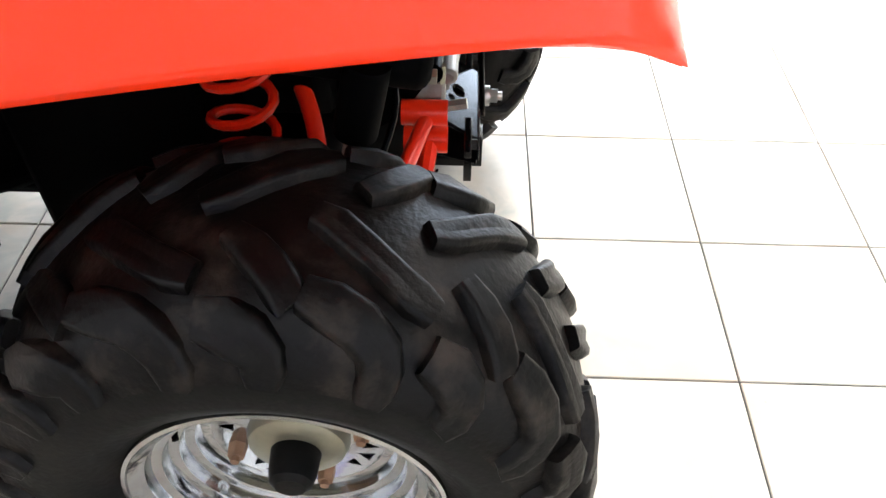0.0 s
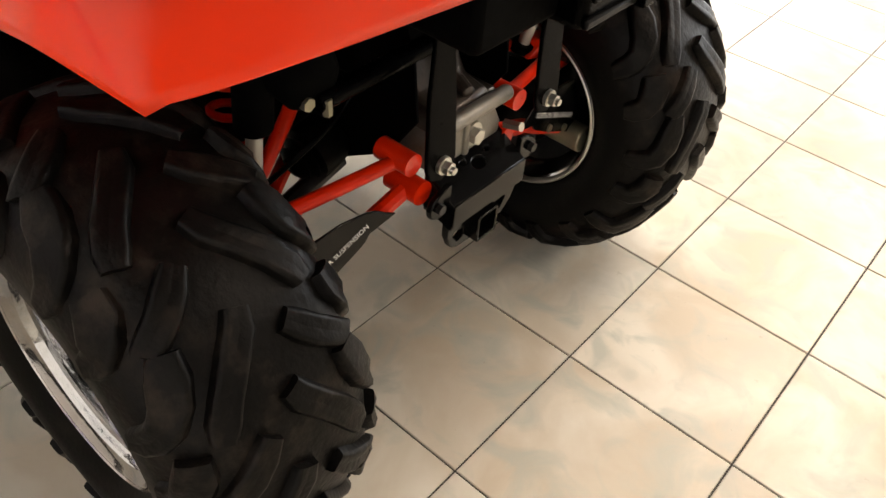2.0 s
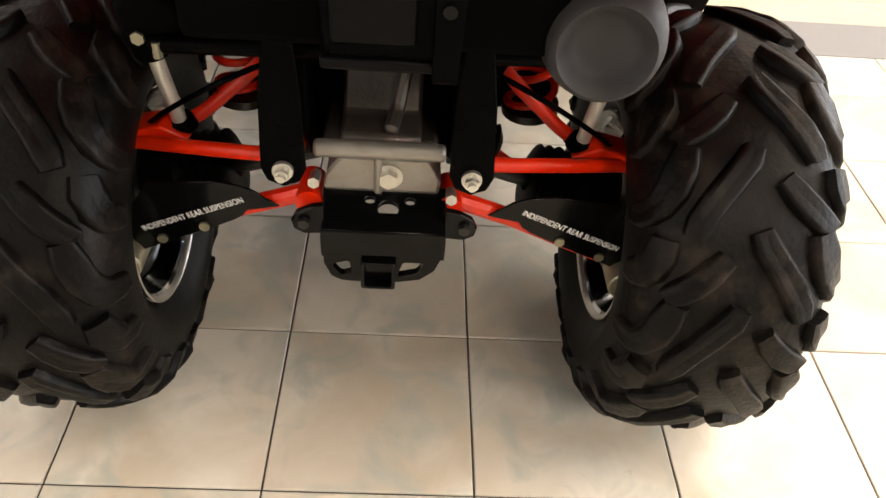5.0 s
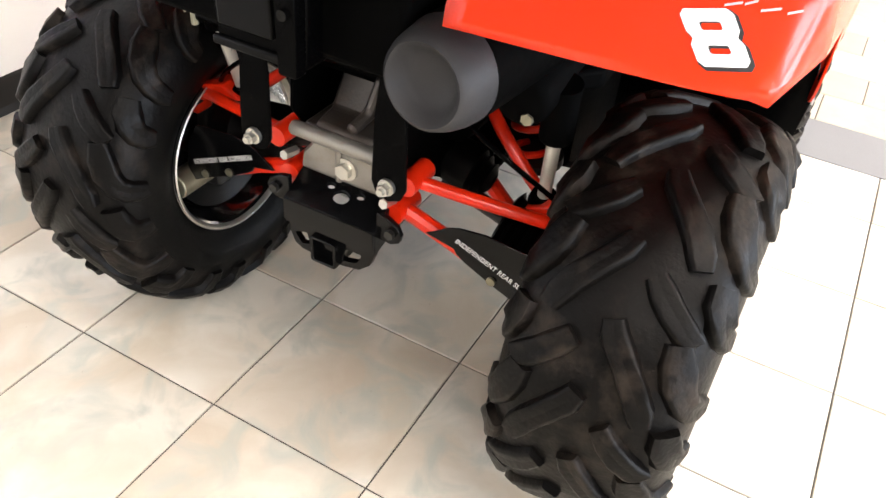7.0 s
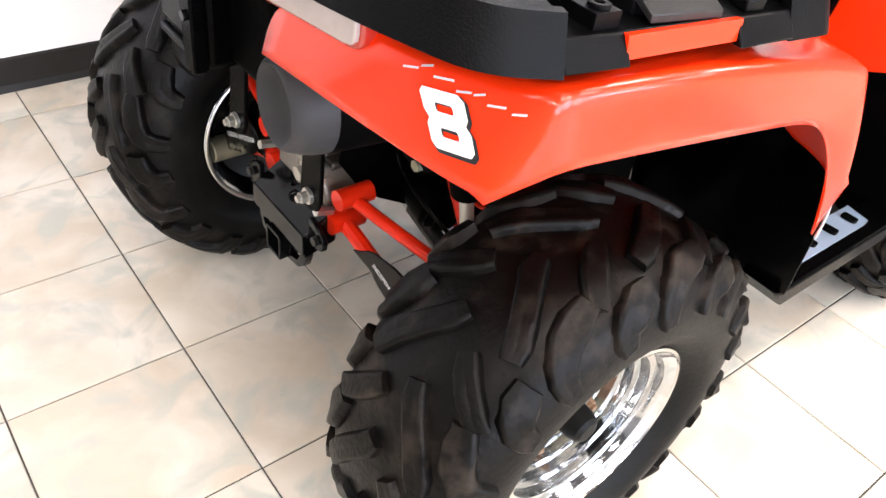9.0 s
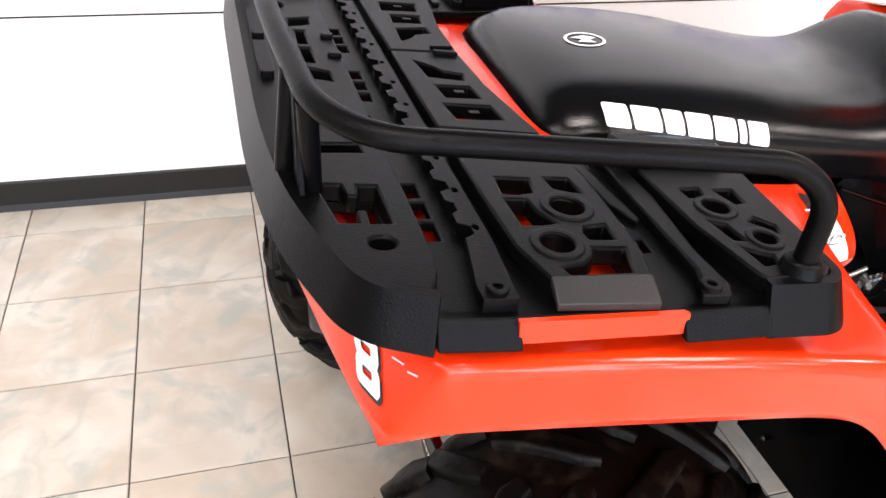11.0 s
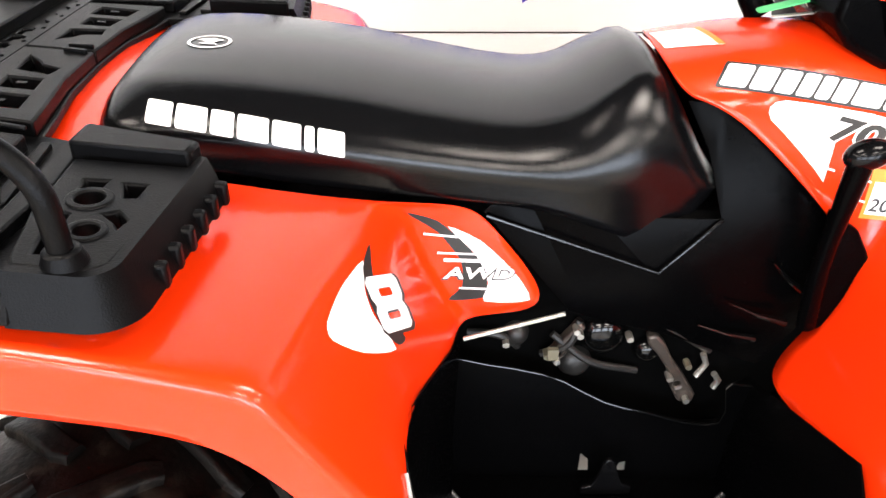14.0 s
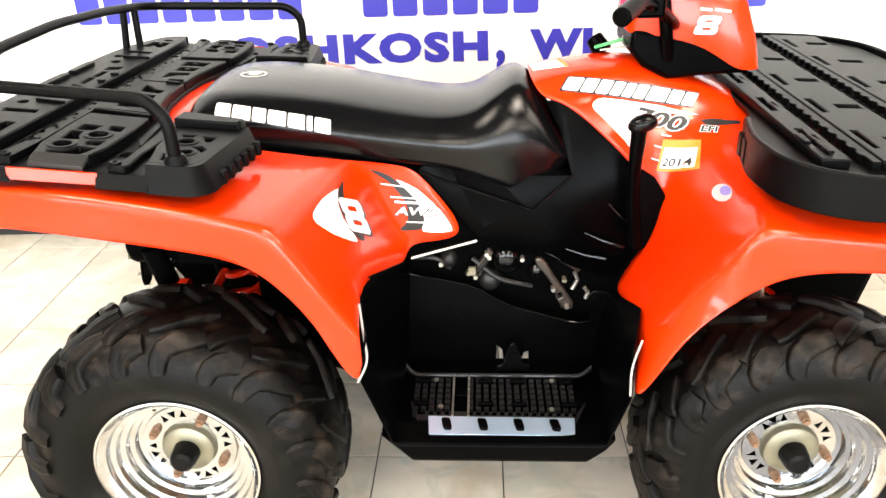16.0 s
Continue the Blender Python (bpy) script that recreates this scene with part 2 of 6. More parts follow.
def soften(pts, cut=0.04, n=5, closed=False):
    """Round the corners of a line of points."""
    pts = [Vector(p) for p in pts]
    out = []
    for i, p in enumerate(pts):
        if not closed and i in (0, len(pts) - 1):
            out.append(p)
            continue
        a, b = pts[i - 1], pts[(i + 1) % len(pts)]
        c = min(cut, (a - p).length * 0.48, (b - p).length * 0.48)
        s, e = p + (a - p).normalized() * c, p + (b - p).normalized() * c
        for k in range(n + 1):
            t = k / n
            out.append(s * (1 - t) ** 2 + p * 2 * t * (1 - t) + e * t * t)
    return out


def add_tube(bm, pts, r, seg=12, flat=1.0, caps=True):
    pts = [Vector(p) for p in pts]
    rings = []
    up = None
    for i, p in enumerate(pts):
        d = (pts[min(i + 1, len(pts) - 1)] - pts[max(i - 1, 0)]).normalized()
        if up is None:
            up = d.orthogonal().normalized()
        up = (up - d * up.dot(d)).normalized()
        side = d.cross(up)
        rr = r(i / (len(pts) - 1)) if callable(r) else r
        rings.append([bm.verts.new(p + (up * math.cos(a) + side * math.sin(a) * flat) * rr) for a in [2 * math.pi * k / seg for k in range(seg)]])
    for a, b in zip(rings, rings[1:]):
        for k in range(seg):
            bm.faces.new((a[k], a[(k + 1) % seg], b[(k + 1) % seg], b[k]))
    if caps:
        bm.faces.new(rings[0][::-1])
        bm.faces.new(rings[-1])
    return bm


def tube_bm(pts, r, seg=12, flat=1.0):
    return add_tube(bmesh.new(), pts, r, seg, flat)


def lathe_bm(profile, seg=48, axis="Y"):
    """Turn (across, radius) points round the Y axis."""
    bm = bmesh.new()
    rings = []
    for k in range(seg):
        a = 2 * math.pi * k / seg
        rings.append([bm.verts.new((r * math.sin(a), v, r * math.cos(a))) for v, r in profile])
    for k in range(seg):
        a, b = rings[k], rings[(k + 1) % seg]
        for i in range(len(profile) - 1):
            bm.faces.new((a[i], a[i + 1], b[i + 1], b[i]))
    return bm


def slab_bm(outline, holes, depth, place, bm=None):
    """A plate: outline and holes as (u, v) points, place(u, v, d) puts a point at depth d into space."""
    out = bmesh.new()
    edges = []
    for loop in [outline, *holes]:
        vs = [out.verts.new((u, v, 0)) for u, v in loop]
        edges += [out.edges.new((vs[i], vs[(i + 1) % len(vs)])) for i in range(len(vs))]
    bmesh.ops.triangle_fill(out, use_beauty=True, edges=edges)
    ext = bmesh.ops.extrude_face_region(out, geom=out.faces[:])
    bmesh.ops.translate(out, vec=(0, 0, depth), verts=[g for g in ext["geom"] if isinstance(g, bmesh.types.BMVert)])
    for v in out.verts:
        v.co = place(*v.co)
    if bm is None:
        return out
    me = bpy.data.meshes.new("scratch")
    out.to_mesh(me)
    bm.from_mesh(me)
    bpy.data.meshes.remove(me)
    out.free()
    return bm


def ring2(u, v, r, n=16, r2=None):
    return [(u + r * math.cos(2 * math.pi * k / n), v + (r2 or r) * math.sin(2 * math.pi * k / n)) for k in range(n)]


def rect2(u0, v0, u1, v1, cut=0.0):
    if not cut:
        return [(u0, v0), (u1, v0), (u1, v1), (u0, v1)]
    return [(p.x, p.y) for p in soften([(u0, v0, 0), (u1, v0, 0), (u1, v1, 0), (u0, v1, 0)], cut, 3, True)]


def cage_bm(verts, faces, creases=(), mirror=False, pull=0.0, corners=()):
    """A control cage of (x, w, z) points for a subdivided shell; creases: (index, index, sharpness)."""
    bm = bmesh.new()
    cl = bm.edges.layers.float.new("crease_edge")
    cv = bm.verts.layers.float.new("crease_vert")
    for side in ((1, -1) if mirror else (1,)):
        vs = [bm.verts.new(V(x, w if side > 0 else -w + pull * min(1, w / 0.3), z)) for x, w, z in verts]
        for f in faces:
            idx = f if side == 1 else f[::-1]
            bm.faces.new([vs[i] for i in idx])
        for i, c in corners:
            vs[i][cv] = c
        for a, b, c in creases:
            e = bm.edges.get((vs[a], vs[b]))
            if e:
                e[cl] = c
    return bm


def text_bm(words, size, bold=0.0, stretch=1.0, align="CENTER", spacing=1.0):
    """Flat lettering in the XY plane, as a mesh."""
    cu = bpy.data.curves.new("lettering", "FONT")
    cu.body, cu.size, cu.align_x, cu.offset, cu.space_character = words, size, align, bold, spacing
    cu.resolution_u = 3
    ob = bpy.data.objects.new("lettering", cu)
    scene.collection.objects.link(ob)
    bpy.context.view_layer.update()
    me = bpy.data.meshes.new_from_object(ob.evaluated_get(bpy.context.evaluated_depsgraph_get()))
    bm = bmesh.new()
    bm.from_mesh(me)
    bpy.data.objects.remove(ob)
    bpy.data.curves.remove(cu)
    bpy.data.meshes.remove(me)
    for v in bm.verts:
        v.co.x *= stretch
    return bm


def poly_bm(loops):
    bm = bmesh.new()
    for pts in loops:
        vs = [bm.verts.new((u, v, 0)) for u, v in pts]
        es = [bm.edges.new((vs[i], vs[(i + 1) % len(vs)])) for i in range(len(vs))]
        bmesh.ops.triangle_fill(bm, use_beauty=True, edges=es)
    return bm


def flat_bm(outline, holes=(), bm=None):
    """A flat print with holes in the XY plane."""
    bm = bm or bmesh.new()
    edges = []
    for loop in [outline, *holes]:
        vs = [bm.verts.new((u, v, 0)) for u, v in loop]
        edges += [bm.edges.new((vs[i], vs[(i + 1) % len(vs)])) for i in range(len(vs))]
    bmesh.ops.triangle_fill(bm, use_beauty=True, edges=edges)
    return bm


def place_bm(bm, origin, right, up, lift=0.0):
    """Lay a flat XY mesh on the plane through origin spanned by right and up."""
    right, up = Vector(right).normalized(), Vector(up).normalized()
    nrm = right.cross(up).normalized()
    o = Vector(origin)
    for v in bm.verts:
        v.co = o + right * v.co.x + up * v.co.y + nrm * (v.co.z + lift)
    return bm


def surface_of(ob):
    from mathutils.bvhtree import BVHTree
    bpy.context.view_layer.update()
    return BVHTree.FromObject(ob, bpy.context.evaluated_depsgraph_get())


def drape_bm(bm, tree, away, lift=0.0012, cell=0.02, reach=0.3):
    """Press a flat print onto a surface along the direction -away."""
    for _ in range(4):
        bmesh.ops.triangulate(bm, faces=bm.faces)
        long = [e for e in bm.edges if e.calc_length() > 0.011]
        if not long:
            break
        bmesh.ops.subdivide_edges(bm, edges=long, cuts=1)
    away = Vector(away).normalized()
    for _ in range(3):
        long = [e for e in bm.edges if e.calc_length() > cell]
        if not long:
            break
        bmesh.ops.subdivide_edges(bm, edges=long, cuts=1)
        bmesh.ops.triangulate(bm, faces=[f for f in bm.faces if len(f.verts) > 4])
    for v in bm.verts:
        hit = tree.ray_cast(v.co + away * reach, -away, reach * 2.2)
        if hit[0] is not None:
            v.co = hit[0] + away * lift
    return bm


# ---- the room ----
def room():
    floor = tagged(part("floor", box_bm((-6, -7, -0.12), (7, WALL_Y + 0.2, -0.004)), GROUT, smooth=0), "dark grout bed under the glazed showroom floor tiles", "floor", kind="structure")
    t = 0.15
    wall = tagged(part("wall_north", box_bm((-6, WALL_Y, -0.1), (7, WALL_Y + t, 3.2)), WALL, smooth=0), "glossy white panelled showroom wall with blue lettering", "wall", kind="structure")
    for z in (0.605, 1.22, 1.83, 2.44):
        part("panel_seam", box_bm((-6, WALL_Y - 0.0022, z - 0.0022), (7, WALL_Y + 0.001, z + 0.0022)), SKIRTING, wall, smooth=0)
    prof = [(0, 0), (0.014, 0), (0.010, 0.012), (0.007, 0.02), (0.006, 0.094), (0.003, 0.1), (0, 0.1)]
    bm = slab_bm(prof, [], 13.0, lambda u, v, d: Vector((-6 + d, WALL_Y - u, v)))
    tagged(part("baseboard", bm, SKIRTING, smooth=0), "black vinyl baseboard along the white wall", "baseboard", kind="structure")
    tagged(part("wall_west", box_bm((-6 - t, -7, -0.1), (-6, WALL_Y + t, 3.2)), WALL2, smooth=0), "plain grey painted showroom wall", "wall", kind="structure")
    tagged(part("wall_east", box_bm((7, -7, -0.1), (7 + t, WALL_Y + t, 3.2)), WALL2, smooth=0), "plain grey painted showroom wall", "wall", kind="structure")
    # window wall behind the camera
    holes = [rect2(x, 0.5, x + 2.2, 2.5) for x in (-4.6, -1.9, 0.8, 3.5)]
    bm = slab_bm(rect2(-6, -0.1, 7, 3.2), holes, t, lambda u, v, d: Vector((u, -7 - d, v)))
    tagged(part("wall_south", bm, WALL2, smooth=0), "grey showroom wall with four large window openings", "wall", kind="structure")
    glass = bpy.data.materials.new("window_glass")
    glass.use_nodes = True
    g = glass.node_tree.nodes["Principled BSDF"]
    g.inputs["Transmission Weight"].default_value, g.inputs["Roughness"].default_value, g.inputs["IOR"].default_value = 1.0, 0.02, 1.1
    for i, x in enumerate((-4.6, -1.9, 0.8, 3.5)):
        win = tagged(part("window_%d" % (i + 1), slab_bm(rect2(x, 0.5, x + 2.2, 2.5), [rect2(x + 0.05, 0.55, x + 1.07, 2.45), rect2(x + 1.13, 0.55, x + 2.15, 2.45)], 0.06, lambda u, v, d: Vector((u, -7.03 - d, v))), FRAME, smooth=0), "aluminium framed showroom window in daylight", "window", kind="structure")
        for a in (x + 0.05, x + 1.13):
            pane = part("pane", box_bm((a, -7.066, 0.55), (a + 1.02, -7.06, 2.45)), glass, win, smooth=0)
            pane.visible_shadow = False
    bm = box_bm((-6, -7, 3.2), (7, WALL_Y + t, 3.35))
    tagged(part("ceiling", bm, CEILING, smooth=0), "dark painted showroom ceiling with fluorescent lights", "ceiling", kind="structure")
    # ground outside the windows
    tagged(part("ground", box_bm((-60, -80, -0.3), (60, -7.2, -0.15)), STRIP, smooth=0), "grey paved ground outside the showroom windows", "ground", kind="structure")
    return floor, wall


FLOOR, NORTH = room()


def ceiling_light(x, y, watts):
    top = thing("ceiling_light", (x, y, 3.2), "recessed white fluorescent ceiling light with a lit diffuser", "ceiling light", "ceiling lights")
    part("frame", slab_bm(rect2(-0.66, -0.36, 0.66, 0.36), [rect2(-0.6, -0.3, 0.6, 0.3)], 0.03, lambda u, v, d: Vector((u, v, -0.031 + d))), FRAME, top, smooth=0)
    part("diffuser", box_bm((-0.6, -0.3, -0.018), (0.6, 0.3, -0.008)), LIGHT_FACE, top, smooth=0)
    lamp("ceiling_lamp", pose(x, y, 3.15), 1.2, 0.6, watts, (1.0, 0.96, 0.90))


for lx in (-3.2, -0.6, 2.0, 4.6):
    for ly in (-5.5, -3.4, -1.3):
        ceiling_light(lx, ly, LAMP_W)
# daylight through the window openings
for wx in (-3.5, -0.8, 1.9, 4.6):
    lamp("window_daylight", pose(wx, -6.9, 1.5, 90), 2.1, 1.9, DAY_W, (0.70, 0.84, 1.0))

# ---- the quad bike ----
BIKE = thing("quad_bike", (0, YC, 0), "red and black four-wheeled quad bike parked on tiled floor", "quad bike")


# wheels
def tyre_bm(R, W, rim, pitches, seed, way, squash, spin):
    rnd = random.Random(seed)
    half = [(0.0, R), (0.24 * W, R - 0.004), (0.37 * W, R - 0.016), (0.45 * W, R - 0.040), (0.492 * W, R - 0.075), (0.5 * W, R - 0.105),
            (0.480 * W, rim + 0.040), (0.435 * W, rim + 0.020), (0.385 * W, rim + 0.006), (0.365 * W, rim - 0.008)]
    prof = [(-v, r) for v, r in half[:0:-1]] + half
    bm = lathe_bm(prof, 72)
    # arc length along the half profile
    acc = [0.0]
    for (a, b), (c, d) in zip(half, half[1:]):
        acc.append(acc[-1] + math.hypot(c - a, d - b))

    def at(s, ang, h):
        """Point at arc s across the tread (signed), angle ang, height h over the carcass."""
        q = min(abs(s), acc[-2])
        i = max(k for k in range(len(acc) - 1) if acc[k] <= q + 1e-9)
        f = (q - acc[i]) / (acc[i + 1] - acc[i])
        v = half[i][0] + (half[i + 1][0] - half[i][0]) * f
        r = half[i][1] + (half[i + 1][1] - half[i][1]) * f
        dv, dr = half[i + 1][0] - half[i][0], half[i + 1][1] - half[i][1]
        L = math.hypot(dv, dr)
        v, r = v + h * (-dr / L), r + h * (dv / L)
        return Vector((r * math.sin(ang), math.copysign(v, s) if s else v, r * math.cos(ang)))

    S = acc[3]

    def bar(line, w, h, sipe=True):
        """A moulded lug along (s, angle) points."""
        n = len(line)
        rows = []
        for k, (s, ang) in enumerate(line):
            s0, a0 = line[max(k - 1, 0)]
            s1, a1 = line[min(k + 1, n - 1)]
            ds, da = s1 - s0, (a1 - a0) * R
            L = math.hypot(ds, da)
            tip = k in (0, n - 1)
            wk, hk = w * (0.82 if tip else 1.05), h * (0.86 if tip else 1.0) * (1.0 if abs(s) < S else 0.62)
            ns, na = -da / L * wk / 2, ds / L * wk / 2 / R
            cut = 0.0 if tip or not sipe else 0.0025
            shape = ((1.24, -0.004), (1.03, hk * 0.58), (0.88, hk * 0.93), (0.62, hk), (0.05, hk - cut), (-0.05, hk - cut), (-0.62, hk), (-0.88, hk * 0.93), (-1.03, hk * 0.58), (-1.24, -0.004))
            rows.append([bm.verts.new(at(s + ns * q, ang + na * q, hh)) for q, hh in shape])
        for a, b in zip(rows, rows[1:]):
            for i in range(9):
                bm.faces.new((a[i], a[i + 1], b[i + 1], b[i]))
        bm.faces.new(rows[0])
        bm.faces.new(rows[-1][::-1])

    step = 2 * math.pi / pitches
    for k in range(pitches):
        for side in (1, -1):
            a0 = k * step + (0.5 * step if side < 0 else 0)
            j = lambda: rnd.uniform(-0.006, 0.006)
            def line(pts):
                return [(side * s * S, a0 + way * f * step + j() * 0.3) for s, f in pts]
            bar(line([(0.04, 0.00), (0.10, 0.09), (0.26, 0.22), (0.42, 0.36), (0.52, 0.47), (0.57, 0.56)]), 0.031, 0.0135)
            bar(line([(0.64, 0.00), (0.69, 0.13), (0.77, 0.26), (0.88, 0.36), (1.02, 0.41), (1.14, 0.42), (1.26, 0.41)]), 0.038, 0.015)
            bar(line([(0.24, 0.68), (0.36, 0.77), (0.50, 0.86), (0.64, 0.93), (0.74, 0.97)]), 0.031, 0.0135)
            bar(line([(0.82, 0.58), (0.86, 0.70), (0.93, 0.80), (1.04, 0.86), (1.15, 0.87), (1.26, 0.86)]), 0.040, 0.015)
    for f in bm.faces:
        c = f.calc_center_median()
        f.material_index = 1 if math.hypot(c.x, c.z) < R - 0.068 else 0
    # the load presses the tread flat on the floor
    c, q = math.cos(spin), math.sin(spin)
    for v in bm.verts:
        x, z = v.co.x * c + v.co.z * q, -v.co.x * q + v.co.z * c
        over = -z - (squash - 0.020)
        if over > 0:
            z = -(squash - 0.020 + 0.0195 * (1 - math.exp(-over / 0.0195)))
            v.co.x, v.co.z = x * c - z * q, x * q + z * c
    return bm


def wheel(x, w, z, R, W, rim, pitches, seed, spin):
    """Wheel with its hub outward at +Y of its own frame turned to the right or left side."""
    out = -1 if w > 0 else 1           # local y of the outward side
    half = 0.385 * W
    bowl = [(-half - 0.004, 0.006), (-half - 0.006, 0.001), (-half + 0.002, -0.008), (-half + 0.016, -0.014), (-half + 0.03, -0.024), (-0.01, -0.034), (half - 0.092, -0.070),
            (half - 0.089, -0.068), (half - 0.077, -0.066), (half - 0.074, -0.055), (half - 0.059, -0.0525), (half - 0.056, -0.0425), (half - 0.041, -0.040), (half - 0.038, -0.0295), (half - 0.021, -0.027), (half - 0.018, -0.017), (half - 0.006, -0.0135), (half - 0.001, -0.006), (half + 0.006, 0.001)]
    back = [(half + 0.004, 0.007), (half - 0.006, 0.004), (half - 0.012, -0.002), (half - 0.030, -0.011), (half - 0.070, -0.038), (half - 0.090, -0.052), (-0.01, -0.026), (-half + 0.03, -0.018), (-half + 0.01, -0.004), (-half - 0.004, 0.006)]
    prof = [(v, rim + r) for v, r in bowl + back]
    # fine turning rings on the polished bowl
    ringed = []
    for i, (a, b) in enumerate(zip(prof, prof[1:])):
        ringed.append(a)
        n = int(math.hypot(b[0] - a[0], b[1] - a[1]) / 0.0035)
        if 7 <= i <= 16 and n > 1:
            for k in range(1, n):
                t = k / n
                ringed.append((a[0] + (b[0] - a[0]) * t, a[1] + (b[1] - a[1]) * t + (0.0003 if k % 2 else -0.0003)))
    ringed.append(prof[-1])
    bm = lathe_bm(ringed, 64)
    face = half - 0.078
    # dished centre disc with groups of triangular vents
    holes = []
    rv = rim - 0.083
    for g in range(4):
        for k in (-1, 0, 1):
            a = g * math.pi / 2 + k * 0.27
            flip = -1 if k == 0 else 1
            holes.append([((rv + dr) * math.cos(a + da), (rv + dr) * math.sin(a + da)) for da, dr in ((-0.105, -0.0085 * flip), (0.105, -0.0085 * flip), (0, 0.0095 * flip))])
    holes.append(ring2(0, 0, 0.040, 20))
    disc = slab_bm(ring2(0, 0, rim - 0.066, 48), holes, 0.008, lambda u, v, d: Vector((u, face - 0.004 + d, v)), bm)
    rim_ob = part("wheel", bm, CHROME, BIKE, "polished aluminium wheel rim with triangular vents", smooth=24)
    rim_ob.location = V(x, w, z)
    rim_ob.rotation_euler = (0, spin, 0 if out > 0 else math.pi)
    part("tyre", tyre_bm(R, W, rim, pitches, seed, -out, z, spin), [RUBBER, SIDEWALL], rim_ob, "dusty black knobbly off-road tyre", smooth=52)
    part("rim_edge", lathe_bm([(half + 0.003, rim + 0.0075), (half + 0.0075, rim + 0.0065), (half + 0.0085, rim + 0.002), (half + 0.006, rim + 0.0005)], 64), RIM_EDGE, rim_ob, "bright worn rim edge")
    part("inner_rim_edge", lathe_bm([(-half - 0.010, rim + 0.006), (-half - 0.0115, rim + 0.0035), (-half - 0.010, rim + 0.001), (-half - 0.007, rim - 0.001), (-half - 0.003, rim - 0.004)], 64), STEEL, rim_ob, "bright inner rim edge")
    # added dark dish that hides the bright disc, for the shade inside the wheel
    shield = lathe_bm([(-half + 0.050, 0.0), (-half + 0.050, 0.070), (-half + 0.040, rim - 0.042), (-half + 0.034, rim - 0.030), (-half + 0.030, rim - 0.030), (-half + 0.034, rim - 0.046), (-half + 0.044, 0.070), (-half + 0.044, 0.0)], 40)
    part("dark_fill_dish", shield, GLOSS, rim_ob, "dark dish added to keep the wheel's inside in shade", smooth=40)
    part("brake_drum", lathe_bm([(-0.01, 0.0), (-0.01, 0.070), (face - 0.02, 0.078), (face - 0.014, 0.0)], 32), INNER, rim_ob)
    hub = lathe_bm([(face, 0.060), (face + 0.008, 0.059), (face + 0.018, 0.055), (face + 0.023, 0.048), (face + 0.025, 0.030), (face + 0.025, 0.0)], 32)
    part("hub_plate", hub, BRASS, rim_ob, "tarnished hub plate")
    cap = lathe_bm([(face + 0.02, 0.029), (face + 0.050, 0.027), (face + 0.062, 0.024), (face + 0.068, 0.017), (face + 0.069, 0.0)], 28)
    part("hub_cap", cap, SIDEWALL, rim_ob, "black rubber hub cap")
    for k in range(4):
        a = k * math.pi / 2
        p = Vector((0.078 * math.cos(a + 0.785), face + 0.002, 0.078 * math.sin(a + 0.785)))
        nut = cyl_bm(p, p + Vector((0, 0.018, 0)), 0.0115, 0.0095, 6)
        add_cyl(nut, p + Vector((0, 0.017, 0)), p + Vector((0, 0.024, 0)), 0.0055, None, 10)
        part("lug_nut", nut, RUST, rim_ob, "rusty wheel nut")
    v = tube_bm([Vector((0.0, half - 0.06, rim - 0.02)), Vector((0.0, half - 0.03, rim - 0.036))], 0.004, 8)
    part("valve", v, BLACK, rim_ob)
    return rim_ob


wheel(-0.008, 0.470, 0.320, 0.326, 0.272, 0.166, 10, 3, 0.3)
wheel(-0.008, -0.460, 0.320, 0.326, 0.272, 0.166, 10, 5, 1.1)
wheel(1.255, 0.485, 0.313, 0.314, 0.22, 0.160, 11, 7, 0.55)
wheel(1.255, -0.485, 0.313, 0.314, 0.22, 0.160, 11, 9, 0.2)


# rear body shell, both sides and the bridge under the rack
rear_v = [
    (-0.349, 0.257, 0.853), (-0.325, 0.42, 0.847), (-0.301, 0.556, 0.843),                     # 0-2 lower rear edge
    (-0.325, 0.25, 0.925), (-0.318, 0.44, 0.932), (-0.250, 0.572, 0.946),                      # 3-5 upper rear edge
    (-0.240, 0.585, 0.877),                                                                    # 6 lip behind the wheel
    (-0.10, 0.22, 0.925), (-0.10, 0.44, 0.930), (-0.10, 0.592, 0.938), (-0.10, 0.590, 0.859),  # 7-10
    (0.08, 0.22, 0.905), (0.08, 0.44, 0.905), (0.08, 0.597, 0.909), (0.08, 0.592, 0.829),      # 11-14
    (0.335, 0.255, 0.872), (0.285, 0.44, 0.868), (0.254, 0.596, 0.866), (0.205, 0.588, 0.803), # 15-18
    (0.470, 0.188, 0.835), (0.352, 0.43, 0.772), (0.325, 0.600, 0.755), (0.272, 0.590, 0.735), # 19-22
    (0.500, 0.194, 0.800), (0.380, 0.445, 0.690), (0.396, 0.592, 0.645), (0.322, 0.592, 0.668),# 23-26
    (0.398, 0.578, 0.545), (0.372, 0.592, 0.545),                                              # 27-28 tip
    (0.617, 0.197, 0.652), (0.456, 0.200, 0.657), (0.452, 0.205, 0.605), (0.415, 0.33, 0.640), # 29-32
    (0.374, 0.222, 0.848), (0.402, 0.216, 0.745),                                              # 33-34 inner crease
]
